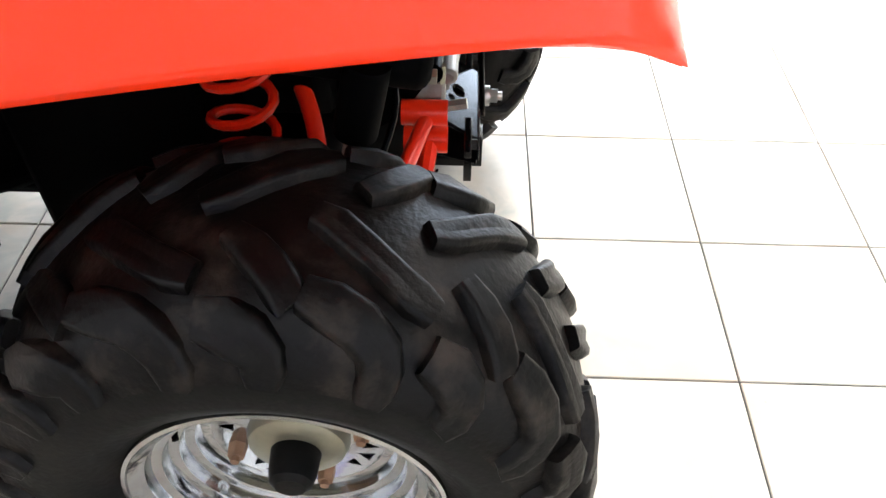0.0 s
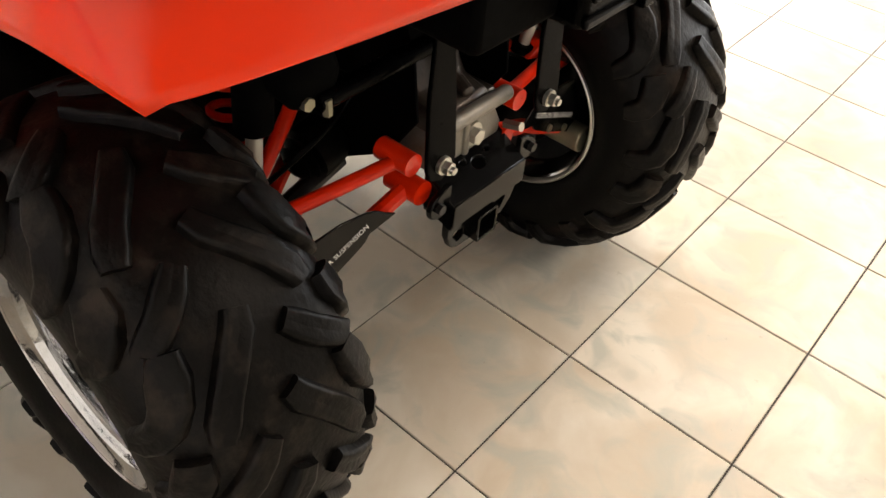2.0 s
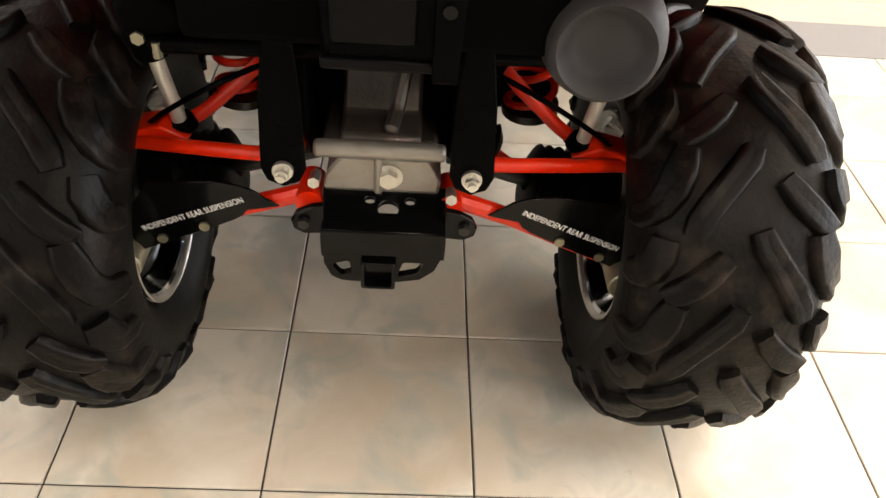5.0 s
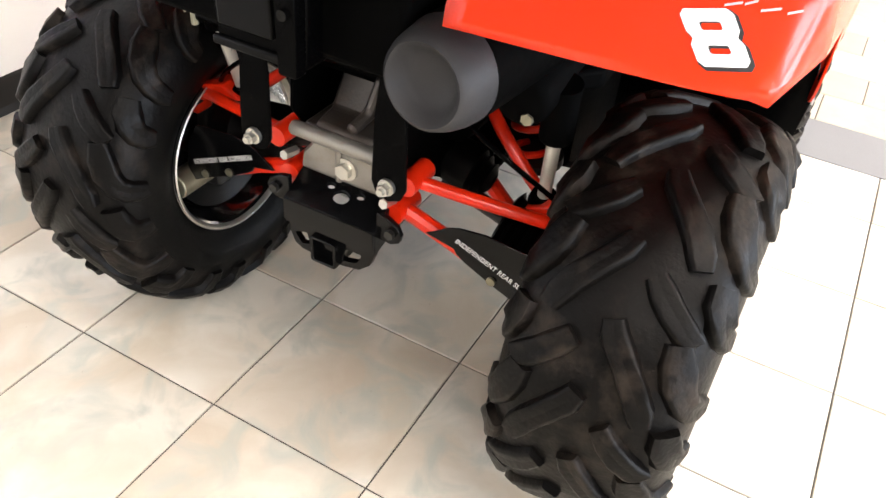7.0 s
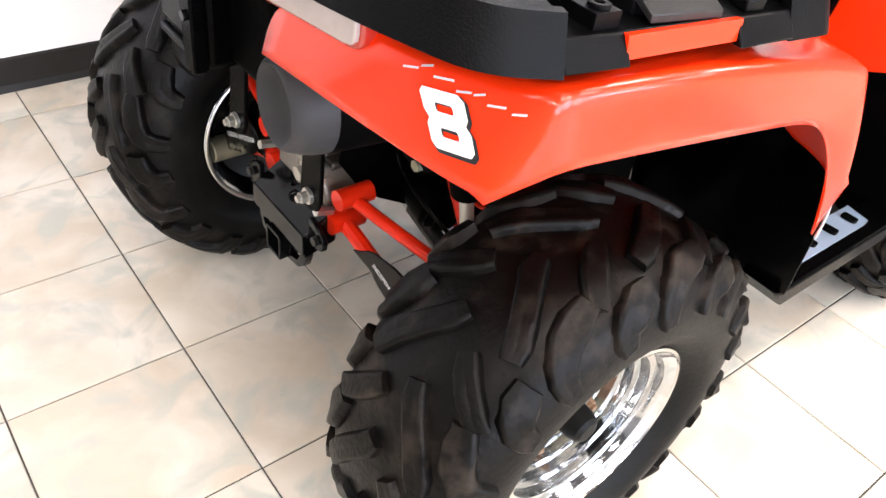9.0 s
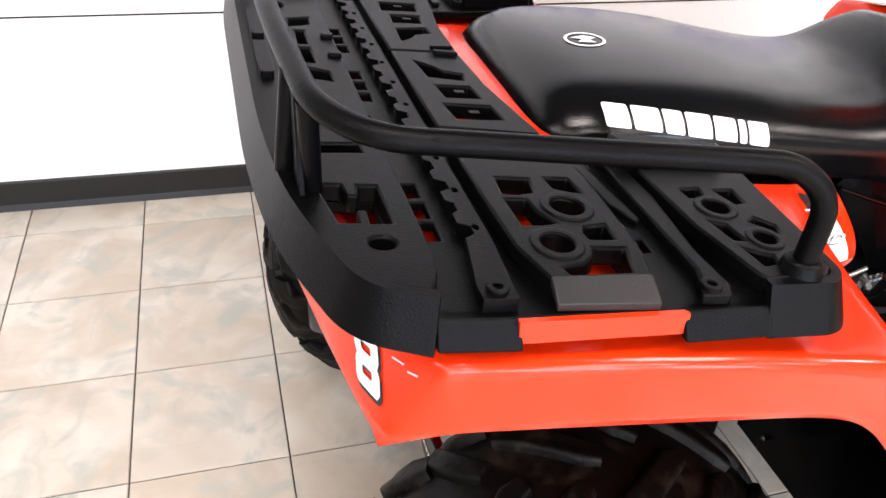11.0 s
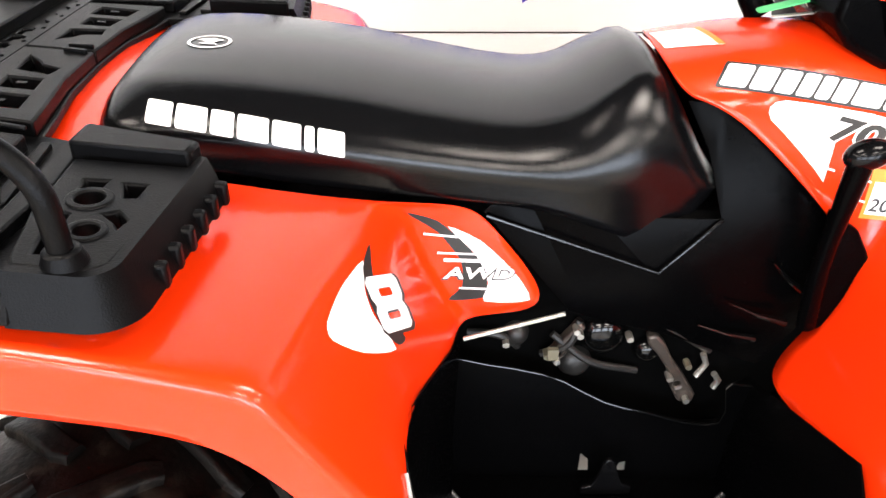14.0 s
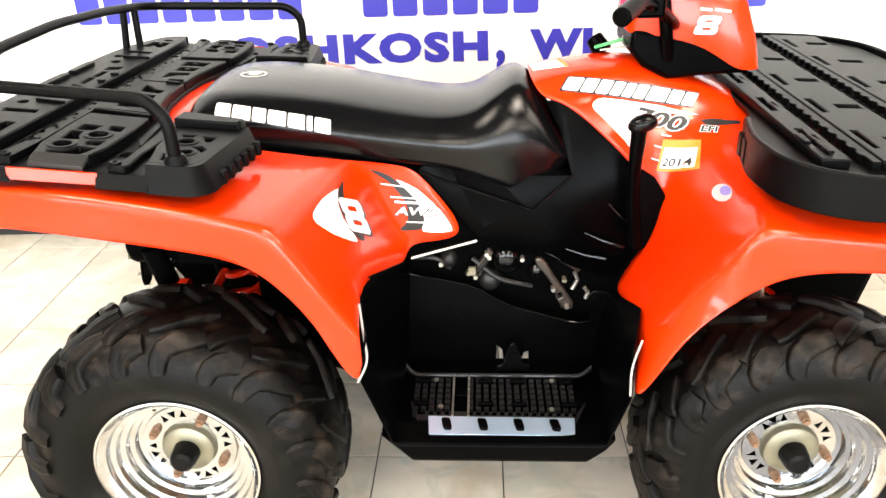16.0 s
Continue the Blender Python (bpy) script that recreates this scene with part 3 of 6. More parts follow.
rear_f = [(0, 3, 4, 1), (1, 4, 5, 2), (2, 5, 6), (3, 7, 8, 4), (4, 8, 9, 5), (5, 9, 10, 6), (7, 11, 12, 8), (8, 12, 13, 9), (9, 13, 14, 10),
          (11, 15, 16, 12), (12, 16, 17, 13), (13, 17, 18, 14), (15, 19, 33), (15, 33, 20, 16), (16, 20, 21, 17), (17, 21, 22, 18),
          (33, 19, 23, 34), (33, 34, 24, 20), (34, 30, 32, 24), (20, 24, 25, 21), (21, 25, 26, 22), (25, 27, 28, 26), (34, 23, 29, 30), (30, 31, 32)]
rear_c = [(3, 4, .8), (4, 5, .7), (2, 5, .2), (5, 6, .6), (5, 9, .85), (9, 13, .85), (13, 17, .85), (17, 21, .6), (21, 25, .6), (15, 16, .5), (16, 17, .5),
          (0, 1, 1), (1, 2, .9), (2, 6, 1), (6, 10, 1), (10, 14, 1), (14, 18, 1), (18, 22, .8), (22, 26, .9), (26, 28, 1), (27, 28, .9), (25, 27, 1), (24, 25, .8),
          (23, 29, 1), (29, 30, 1), (30, 31, 1), (31, 32, 1), (32, 24, 1), (19, 23, .8), (0, 3, 1), (15, 33, .5), (33, 34, .7), (34, 30, .7), (15, 19, .6)]
bm = cage_bm(rear_v, rear_f, rear_c, mirror=True, pull=0.005, corners=((2, 0.85), (6, 0.7), (0, 1.0)))
# the far side was pressed a little higher and further back
for v in bm.verts:
    if v.co.y > 0.25:
        k = min(1.0, (v.co.y - 0.25) / 0.28)
        if v.co.x < -0.15:
            v.co.x -= 0.015 * k
        v.co.z += 0.011 * k
REAR = part("rear_fender", bm, RED, BIKE, "glossy red moulded rear fender", subsurf=3, thick=0.004)
# red bridge between the sides, in front of and under the rack
mid_v = [(-0.30, 0.0, 0.915), (-0.30, 0.25, 0.922), (-0.12, 0.0, 0.925), (-0.12, 0.25, 0.924), (-0.080, 0.0, 0.958), (-0.060, 0.24, 0.948),
         (-0.020, 0.0, 0.958), (0.03, 0.25, 0.938), (0.06, 0.0, 0.90), (0.12, 0.24, 0.905)]
mid_f = [(0, 2, 3, 1), (2, 4, 5, 3), (4, 6, 7, 5), (6, 8, 9, 7)]
bm = cage_bm(mid_v, mid_f, [(4, 5, .6), (6, 7, .6)], mirror=True)
part("tail_bridge", bm, RED, BIKE, "red plastic tail cover between rack and seat", subsurf=2, thick=0.004)

# red rim patch that shows in the gap of the rack's skirt
for s in (1, -1):
    part("rack_gap_panel", slab_bm([(-0.190, 0.961), (-0.032, 0.947), (-0.032, 0.967), (-0.190, 0.981)], [], 0.006, lambda u, v, d: V(u, s * (0.566 + d + 0.15 * (0.985 - v)), v + (0.0 if s > 0 else -0.017))), RED, BIKE, smooth=0)

# taillights
for s in (1, -1):
    bm = slab_bm(rect2(0.0, 0.0, 0.235, 0.062, 0.02), [], 0.03, lambda u, v, d: V(-0.340 + d + (u - 0.1) * 0.12, s * (0.165 + u), 0.902 + v * 0.9 + 0.04 * u))
    tl = part("tail_light", bm, TAIL_RED, BIKE, "red tail lamp with a clear lens", bevel=0.006)
    bm = slab_bm(rect2(0.085, 0.006, 0.230, 0.054, 0.014), [], 0.01, lambda u, v, d: V(-0.345 + d + (u - 0.1) * 0.12, s * (0.165 + u), 0.902 + v * 0.9 + 0.04 * u))
    part("lens", bm, TAIL_CLEAR, tl, "clear reversing lens", bevel=0.003)

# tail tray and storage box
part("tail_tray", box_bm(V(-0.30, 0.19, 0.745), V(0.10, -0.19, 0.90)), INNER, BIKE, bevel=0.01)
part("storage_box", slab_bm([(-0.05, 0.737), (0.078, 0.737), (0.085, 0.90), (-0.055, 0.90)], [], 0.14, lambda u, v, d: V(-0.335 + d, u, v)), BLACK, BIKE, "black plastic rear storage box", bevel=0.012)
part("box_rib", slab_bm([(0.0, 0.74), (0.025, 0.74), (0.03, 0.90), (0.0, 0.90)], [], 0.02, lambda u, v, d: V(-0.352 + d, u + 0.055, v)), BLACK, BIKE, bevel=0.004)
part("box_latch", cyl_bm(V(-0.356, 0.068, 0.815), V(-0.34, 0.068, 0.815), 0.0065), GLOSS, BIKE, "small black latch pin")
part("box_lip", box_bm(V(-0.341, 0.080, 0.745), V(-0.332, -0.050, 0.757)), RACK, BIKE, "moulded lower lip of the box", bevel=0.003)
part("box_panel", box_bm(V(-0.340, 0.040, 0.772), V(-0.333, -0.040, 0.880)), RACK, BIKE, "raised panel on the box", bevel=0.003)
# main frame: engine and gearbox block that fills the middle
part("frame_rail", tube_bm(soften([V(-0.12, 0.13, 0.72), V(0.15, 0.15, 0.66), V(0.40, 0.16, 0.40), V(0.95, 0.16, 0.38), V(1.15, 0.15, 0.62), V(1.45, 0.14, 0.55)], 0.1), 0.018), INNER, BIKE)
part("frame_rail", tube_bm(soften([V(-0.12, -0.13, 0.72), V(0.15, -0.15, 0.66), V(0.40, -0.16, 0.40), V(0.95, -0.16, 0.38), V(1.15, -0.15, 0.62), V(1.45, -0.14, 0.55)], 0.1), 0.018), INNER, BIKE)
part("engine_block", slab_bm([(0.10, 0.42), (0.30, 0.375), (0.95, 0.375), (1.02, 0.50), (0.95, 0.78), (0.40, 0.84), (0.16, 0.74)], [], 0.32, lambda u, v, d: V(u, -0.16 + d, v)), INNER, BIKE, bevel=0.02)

# rear suspension
for s in (1, -1):
    # upper arm: tube with a gusset out to the knuckle
    bm = tube_bm(soften([V(-0.140, s * 0.118, 0.502), V(-0.118, s * 0.20, 0.489), V(-0.095, s * 0.29, 0.478), V(-0.06, s * 0.375, 0.458)], 0.03), 0.0105, 14)
    add_tube(bm, soften([V(0.03, s * 0.130, 0.600), V(-0.005, s * 0.190, 0.548), V(-0.025, s * 0.270, 0.480), V(-0.05, s * 0.345, 0.462)], 0.03), 0.0105, 14)
    add_cyl(bm, V(-0.165, s * 0.118, 0.504), V(-0.105, s * 0.118, 0.504), 0.017)
    part("upper_arm", bm, RED_STEEL, BIKE, "red tubular upper suspension arm")
    bm = slab_bm([(0.27, 0.474), (0.31, 0.494), (0.385, 0.475), (0.395, 0.43), (0.34, 0.458)], [], 0.05, lambda u, v, d: V(-0.075 + d, s * u, v))
    add_box(bm, (-0.02, -0.015, -0.03), (0.02, 0.015, 0.03), Matrix.Translation(V(-0.06, s * 0.385, 0.447)))
    gus = part("arm_gusset", bm, RED_STEEL, BIKE, bevel=0.004)
    part("bolt", cyl_bm(V(-0.095, s * 0.372, 0.447), V(-0.07, s * 0.372, 0.447), 0.010, None, 6), DARK_CAST, gus)
    # lower arm
    bm = bmesh.new()
    add_tube(bm, [V(-0.140, s * 0.09, 0.447), V(-0.128, s * 0.19, 0.404), V(-0.116, s * 0.28, 0.355), V(-0.104, s * 0.385, 0.302)], 0.0135, 10, 1.1)
    add_tube(bm, [V(0.09, s * 0.10, 0.42), V(0.04, s * 0.22, 0.36), V(-0.05, s * 0.36, 0.31)], 0.014, 10)
    add_cyl(bm, V(-0.165, s * 0.095, 0.443), V(-0.105, s * 0.095, 0.443), 0.019)
    part("lower_arm", bm, RED_STEEL, BIKE, "red lower suspension arm")
    end = cyl_bm(V(-0.16, s * 0.372, 0.304), V(-0.08, s * 0.372, 0.304), 0.026, None, 24)
    part("arm_bushing", end, BRASS, BIKE, "tarnished arm bushing", bevel=0.003)
    # printed guard over the lower arm
    gl = [(0.150, 0.426), (0.170, 0.437), (0.184, 0.447), (0.202, 0.453), (0.244, 0.455), (0.288, 0.447), (0.337, 0.438), (0.367, 0.390), (0.378, 0.335), (0.362, 0.311), (0.324, 0.333), (0.260, 0.366), (0.216, 0.392), (0.203, 0.402), (0.197, 0.412), (0.173, 0.419)]
    inb = 0.0 if s > 0 else 0.013
    guard_x = lambda u: -0.150 + 0.116 * (u - 0.19)
    bm = slab_bm(gl, [], 0.004, lambda u, v, d: V(guard_x(u) + d, s * (u - inb), v))
    gd = part("arm_guard", bm, GLOSS, BIKE, "black arm guard with white printed words", bevel=0.0015)
    ang = math.atan2(0.354 - 0.430, 0.353 - 0.199)
    words = text_bm("INDEPENDENT REAR SUSPENSION", 0.0132, 0.00012, 0.76, spacing=1.02)
    wide = max(v.co.x for v in words.verts) - min(v.co.x for v in words.verts)
    words.transform(Matrix.Diagonal((0.172 / wide, 1, 1, 1)))
    # read from behind the bike: reading direction runs to the right side
    right = V(0.116 * s * math.cos(ang), math.cos(ang), math.sin(ang) * s)
    mid = V(guard_x(0.276), s * (0.276 - inb), 0.389)
    place_bm(words, mid, right, V(-0.116 * math.sin(ang), -math.sin(ang) * s, math.cos(ang)), 0.0012)
    part("printed_words", words, WHITE_INK, gd, "white printed words", smooth=0)
    for q in ((0.262, 0.374), (0.328, 0.341)):
        p = V(guard_x(q[0]) - 0.004, s * (q[0] - inb), q[1])
        part("screw", cyl_bm(p, p + Vector((0.008, 0, 0)), 0.0075, None, 12), BRASS, gd, "brass guard screw")
    # knuckle
    bm = slab_bm([(0.36, 0.25), (0.41, 0.24), (0.43, 0.32), (0.42, 0.46), (0.37, 0.47), (0.375, 0.35)], [], 0.06, lambda u, v, d: V(-0.06 + d, s * u, v))
    part("knuckle", bm, DARK_CAST, BIKE, "dark cast wheel knuckle", bevel=0.006)
    boot = lathe_bm([(0.0, 0.018), (0.001, 0.048), (0.006, 0.058), (0.013, 0.047), (0.021, 0.060), (0.028, 0.049), (0.037, 0.062), (0.045, 0.051), (0.055, 0.065), (0.064, 0.054), (0.076, 0.068), (0.10, 0.064), (0.13, 0.066), (0.14, 0.0)], 28)
    boot.transform(Matrix.Translation(V(-0.02, s * 0.222, 0.395)) @ Vector((0, -s, -0.28)).to_track_quat("Y", "Z").to_matrix().to_4x4())
    part("shaft_boot", boot, RUBBER_PLAIN, BIKE, "ribbed black rubber drive shaft boot", smooth=35)
    part("drive_shaft", tube_bm([V(0.0, s * 0.10, 0.42), V(0.0, s * 0.40, 0.33)], 0.015), DARK_CAST, BIKE)
    # shock absorber with coil spring
    a, b = V(-0.045, s * 0.289, 0.482), V(-0.092, s * 0.306, 0.700)
    sh = part("shock_absorber", cyl_bm(a, a.lerp(b, 0.62), 0.0105, None, 18), ROD, BIKE, "bright shock absorber rod")
    part("shock_body", cyl_bm(a.lerp(b, 0.58), b, 0.024, None, 18), INNER, sh)
    c0, c1 = V(-0.155, s * 0.270, 0.688), V(0.03, s * 0.266, 0.708)
    can = lathe_bm([(0.0, 0.0), (0.001, 0.028), (0.006, 0.036), (0.014, 0.040), (0.178, 0.040), (0.186, 0.0)], 32)
    can.transform(Matrix.Translation(c0) @ (c1 - c0).to_track_quat("Y", "Z").to_matrix().to_4x4())
    part("gas_reservoir", can, INNER, sh, "dark round reservoir beside the shock absorber", smooth=40)
    p = V(-0.157, s * 0.284, 0.668)
    part("bolt", cyl_bm(p, p + Vector((0.012, 0, 0)), 0.0085, None, 6), BRASS, sh, "brass bolt")
    joint = lathe_bm([(0.0, 0.0), (0.0, 0.040), (0.03, 0.044), (0.05, 0.042), (0.056, 0.032), (0.062, 0.038), (0.070, 0.026), (0.076, 0.031), (0.085, 0.016)], 28)
    joint.transform(Matrix.Translation(V(0.02, s * 0.096, 0.452)) @ Vector((0, -s, -0.28)).to_track_quat("Y", "Z").to_matrix().to_4x4())
    part("inner_joint", joint, RUBBER_PLAIN, BIKE, "ribbed black inner drive shaft joint", smooth=35)
    part("bump_stop", cyl_bm(a - (b - a) * 0.02, a.lerp(b, 0.04), 0.024, 0.020, 18), BLACK, sh)
    coil = []
    sa, sb = V(0.075, s * 0.225, 0.475), V(0.06, s * 0.195, 0.80)
    axis = (sb - sa).normalized()
    e1 = axis.orthogonal().normalized()
    e2 = axis.cross(e1)
    for k in range(113):
        t = k / 112
        ang2 = t * 2 * math.pi * 7
        coil.append(sa.lerp(sb, t) + (e1 * math.cos(ang2) + e2 * math.sin(ang2)) * 0.037)
    part("coil_spring", tube_bm(coil, 0.0062, 8), RED_STEEL, sh, "red coil spring")
    part("spring_seat", cyl_bm(sa - axis * 0.014, sa, 0.045, None, 24), DARK_CAST, sh)
    # stabiliser strap from frame to tail
    st = [(-0.028, 0.0), (-0.020, -0.018), (0.0, -0.026), (0.020, -0.018), (0.028, 0.0), (0.024, 0.10), (0.016, 0.17), (0.016, 0.29), (-0.016, 0.29), (-0.018, 0.17), (-0.026, 0.10)]
    bm = slab_bm(st, [], 0.007, lambda u, v, d: V(-0.212 + d + v * 0.06, s * 0.117 + u - s * v * 0.02, 0.532 + v))
    sp = part("frame_strap", bm, BLACK, BIKE, "black painted steel strap with a plated bolt", bevel=0.002)
    p = V(-0.214, s * 0.117, 0.532)
    bm = cyl_bm(p + Vector((0.002, 0, 0)), p - Vector((0.004, 0, 0)), 0.013, None, 18)
    add_cyl(bm, p - Vector((0.003, 0, 0)), p - Vector((0.014, 0, 0)), 0.0095, None, 6)
    add_cyl(bm, p - Vector((0.013, 0, 0)), p - Vector((0.020, 0, 0)), 0.0055, None, 10)
    part("bolt", bm, STEEL, sp, "plated hexagon bolt")

# rear gearcase
bm = slab_bm([(-0.075, 0.462), (0.080, 0.462), (0.082, 0.480), (0.060, 0.520), (-0.050, 0.520), (-0.070, 0.495)], [], 0.20, lambda u, v, d: V(-0.160 + d, u, v))
add_tube(bm, [V(-0.165, -0.085, 0.535), V(-0.165, 0.085, 0.535)], 0.012, 14)
add_box(bm, V(-0.166, -0.008, 0.462), V(-0.15, 0.004, 0.54))
gc = part("gearcase", bm, CAST, BIKE, "grey cast aluminium rear gearcase", bevel=0.005)
bm = slab_bm([(-0.160, 0.526), (-0.150, 0.548), (-0.110, 0.556), (-0.080, 0.600), (-0.060, 0.700), (0.02, 0.700), (0.02, 0.526)], [], 0.105, lambda u, v, d: V(u, -0.052 + d, v))
add_box(bm, V(-0.150, -0.075, 0.524), V(-0.05, 0.075, 0.540))
add_tube(bm, [V(-0.150, 0.012, 0.552), V(-0.112, 0.020, 0.566), V(-0.090, 0.030, 0.62)], 0.010, 10)
part("gear_neck", bm, OLD_CAST, gc, "oil-stained dark cast housing neck", bevel=0.006)
p = V(-0.158, 0.012, 0.492)
bm = cyl_bm(p, p - Vector((0.006, 0, 0)), 0.019, None, 24)
add_cyl(bm, p - Vector((0.005, 0, 0)), p - Vector((0.017, 0, 0)), 0.013, None, 6)
part("filler_plug", bm, STEEL, gc, "hexagon filler plug")
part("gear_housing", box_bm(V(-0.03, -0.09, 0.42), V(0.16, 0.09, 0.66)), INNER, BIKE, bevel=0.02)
# added dark plates that close bright gaps where the rear frame lies in shade
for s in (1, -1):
    part("dark_fill_plate", slab_bm([(-0.150, 0.555), (-0.10, 0.480), (0.00, 0.420), (0.06, 0.372), (0.14, 0.348), (0.30, 0.336), (0.32, 0.74), (-0.10, 0.74), (-0.14, 0.64)], [ring2(-0.02, 0.66, 0.012, 14), ring2(0.10, 0.60, 0.016, 14)], 0.005, lambda u, v, d: V(u, s * (0.094 + d), v)), INNER, BIKE, "dark plate added to fill the shade in the rear frame", bevel=0.001)
# added dark boxes, standing in for the shade behind the springs
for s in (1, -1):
    part("dark_fill_box", slab_bm([(0.116, 0.440), (0.20, 0.388), (0.30, 0.340), (0.36, 0.336), (0.36, 0.76), (0.116, 0.76)], [], 0.166 if s > 0 else 0.120, lambda u, v, d: V(u, s * (0.102 + d), v)), INNER, BIKE, "dark box added to fill the shade behind the spring", bevel=0.012)
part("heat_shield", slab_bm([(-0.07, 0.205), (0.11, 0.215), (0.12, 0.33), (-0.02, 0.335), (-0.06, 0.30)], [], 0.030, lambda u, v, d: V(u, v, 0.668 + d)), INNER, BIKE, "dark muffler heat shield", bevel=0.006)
# added dark mass that blocks the view of lit floor between the straps
part("dark_fill_bulkhead", slab_bm([(-0.135, 0.505), (0.135, 0.505), (0.165, 0.56), (0.20, 0.66), (0.20, 0.76), (-0.20, 0.76), (-0.20, 0.66), (-0.165, 0.56)], [], 0.12, lambda u, v, d: V(-0.02 + d, u, v)), INNER, BIKE, "dark mass added to fill the shade inside the rear frame", bevel=0.015)

# hitch: sloping plate with holes, front box, ears, loops and receiver
bm = slab_bm([(-0.207, -0.076), (-0.207, 0.092), (-0.150, 0.090), (-0.150, -0.074)], [ring2(-0.178, 0.013, 0.009, 18, 0.014), ring2(-0.168, -0.012, 0.0040, 10, 0.0070), ring2(-0.168, 0.042, 0.0040, 10, 0.0070)], 0.006, lambda u, v, d: V(u, v, 0.426 + d + (u + 0.207) * 0.62))
slab_bm([(-0.076, 0.392), (0.092, 0.392), (0.092, 0.432), (-0.076, 0.432)], [], 0.008, lambda u, v, d: V(-0.210 + d, u, v), bm)
slab_bm([(-0.207, 0.385), (-0.205, 0.428), (-0.150, 0.462), (-0.150, 0.400)], [], 0.006, lambda u, v, d: V(u, -0.076 + d, v), bm)
slab_bm([(-0.207, 0.385), (-0.205, 0.428), (-0.150, 0.462), (-0.150, 0.400)], [], 0.006, lambda u, v, d: V(u, 0.086 + d, v), bm)
hitch = part("hitch", bm, GLOSS, BIKE, "glossy black tow hitch plate", bevel=0.0025)
for q, s in ((-0.098, -1), (0.116, 1)):
    ear = [(q - s * 0.026, 0.436 - 0.018), (q, 0.416), (q + s * 0.014, 0.424), (q + s * 0.017, 0.438), (q + s * 0.010, 0.452), (q - s * 0.008, 0.462), (q - s * 0.026, 0.466)]
    ear_ob = part("ear", slab_bm(ear, [], 0.010, lambda u, v, d: V(-0.198 + d, u, v)), GLOSS, hitch, "black bolted hitch ear", bevel=0.002)
    part("bolt", cyl_bm(V(-0.206, q, 0.438), V(-0.196, q, 0.438), 0.008, None, 6), DARK_CAST, hitch)
loops = slab_bm([(-0.074, 0.396), (0.090, 0.396), (0.088, 0.380), (0.080, 0.358), (0.060, 0.340), (0.030, 0.334), (-0.020, 0.332), (-0.050, 0.334), (-0.064, 0.342), (-0.074, 0.366)],
                [[(p.x, p.y) for p in soften([(-0.064, 0.364, 0), (-0.039, 0.372, 0), (-0.035, 0.350, 0), (-0.050, 0.344, 0)], 0.005, 3, True)], [(p.x, p.y) for p in soften([(0.036, 0.372, 0), (0.066, 0.372, 0), (0.055, 0.352, 0), (0.028, 0.345, 0)], 0.005, 3, True)]],
                0.012, lambda u, v, d: V(-0.200 + d, u, v))
part("chain_loop", loops, GLOSS, hitch, "black safety chain loops", bevel=0.003)
bm = slab_bm(rect2(-0.022, 0.334, 0.026, 0.384, 0.005), [rect2(-0.017, 0.339, 0.021, 0.379, 0.003)], 0.11, lambda u, v, d: V(-0.216 + d, u, v))
part("receiver", bm, GLOSS, hitch, "square hitch receiver tube", bevel=0.0015)
part("bolt", cyl_bm(V(-0.190, 0.096, 0.478), V(-0.16, 0.096, 0.470), 0.008, None, 6), STEEL, hitch)
part("bolt", cyl_bm(V(-0.190, -0.084, 0.496), V(-0.16, -0.084, 0.490), 0.008, None, 6), STEEL, hitch)
part("skid_plate", box_bm(V(0.16, -0.12, 0.345), V(0.60, 0.12, 0.360)), INNER, BIKE, bevel=0.004)

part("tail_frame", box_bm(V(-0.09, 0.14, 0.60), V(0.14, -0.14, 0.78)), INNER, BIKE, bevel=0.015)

# muffler
m0, m1 = V(-0.318, 0.222, 0.766), V(0.10, 0.255, 0.750)
ax = (m1 - m0).normalized()
prof = [(0.024, 0.0), (0.022, 0.030), (0.014, 0.042), (0.002, 0.050), (-0.002, 0.055), (0.002, 0.061), (0.018, 0.068), (0.034, 0.072), (0.05, 0.0735), (0.36, 0.0735), (0.40, 0.06), (0.41, 0.0)]
bm = lathe_bm([(a, r * 0.88) for a, r in prof], 48)
rot = ax.to_track_quat("Y", "Z").to_matrix().to_4x4()
bm.transform(Matrix.Translation(m0) @ rot)
body = cyl_bm(m0 + ax * 0.05, m0 + ax * 0.40, 0.0655, None, 40)
part("muffler_body", body, INNER, BIKE, "black muffler body", smooth=50)
part("muffler", bm, MUFFLER, BIKE, "dark grey painted round muffler", smooth=50)
part("heat_bar", tube_bm([V(-0.15, -0.27, 0.662), V(-0.15, 0.20, 0.672)], 0.013, 14), BLACK, BIKE)
part("sensor_bolt", cyl_bm(V(-0.16, -0.262, 0.648), V(-0.16, -0.262, 0.668), 0.006, None, 6), BRASS, BIKE)
for s in (1, -1):
    bm = tube_bm(soften([V(-0.04, s * 0.08, 0.62), V(-0.12, s * 0.20, 0.60), V(-0.08, s * 0.30, 0.52), V(-0.03, s * 0.36, 0.45)], 0.08), 0.004, 8)
    part("brake_hose", bm, BLACK, BIKE, "thin black brake hose")

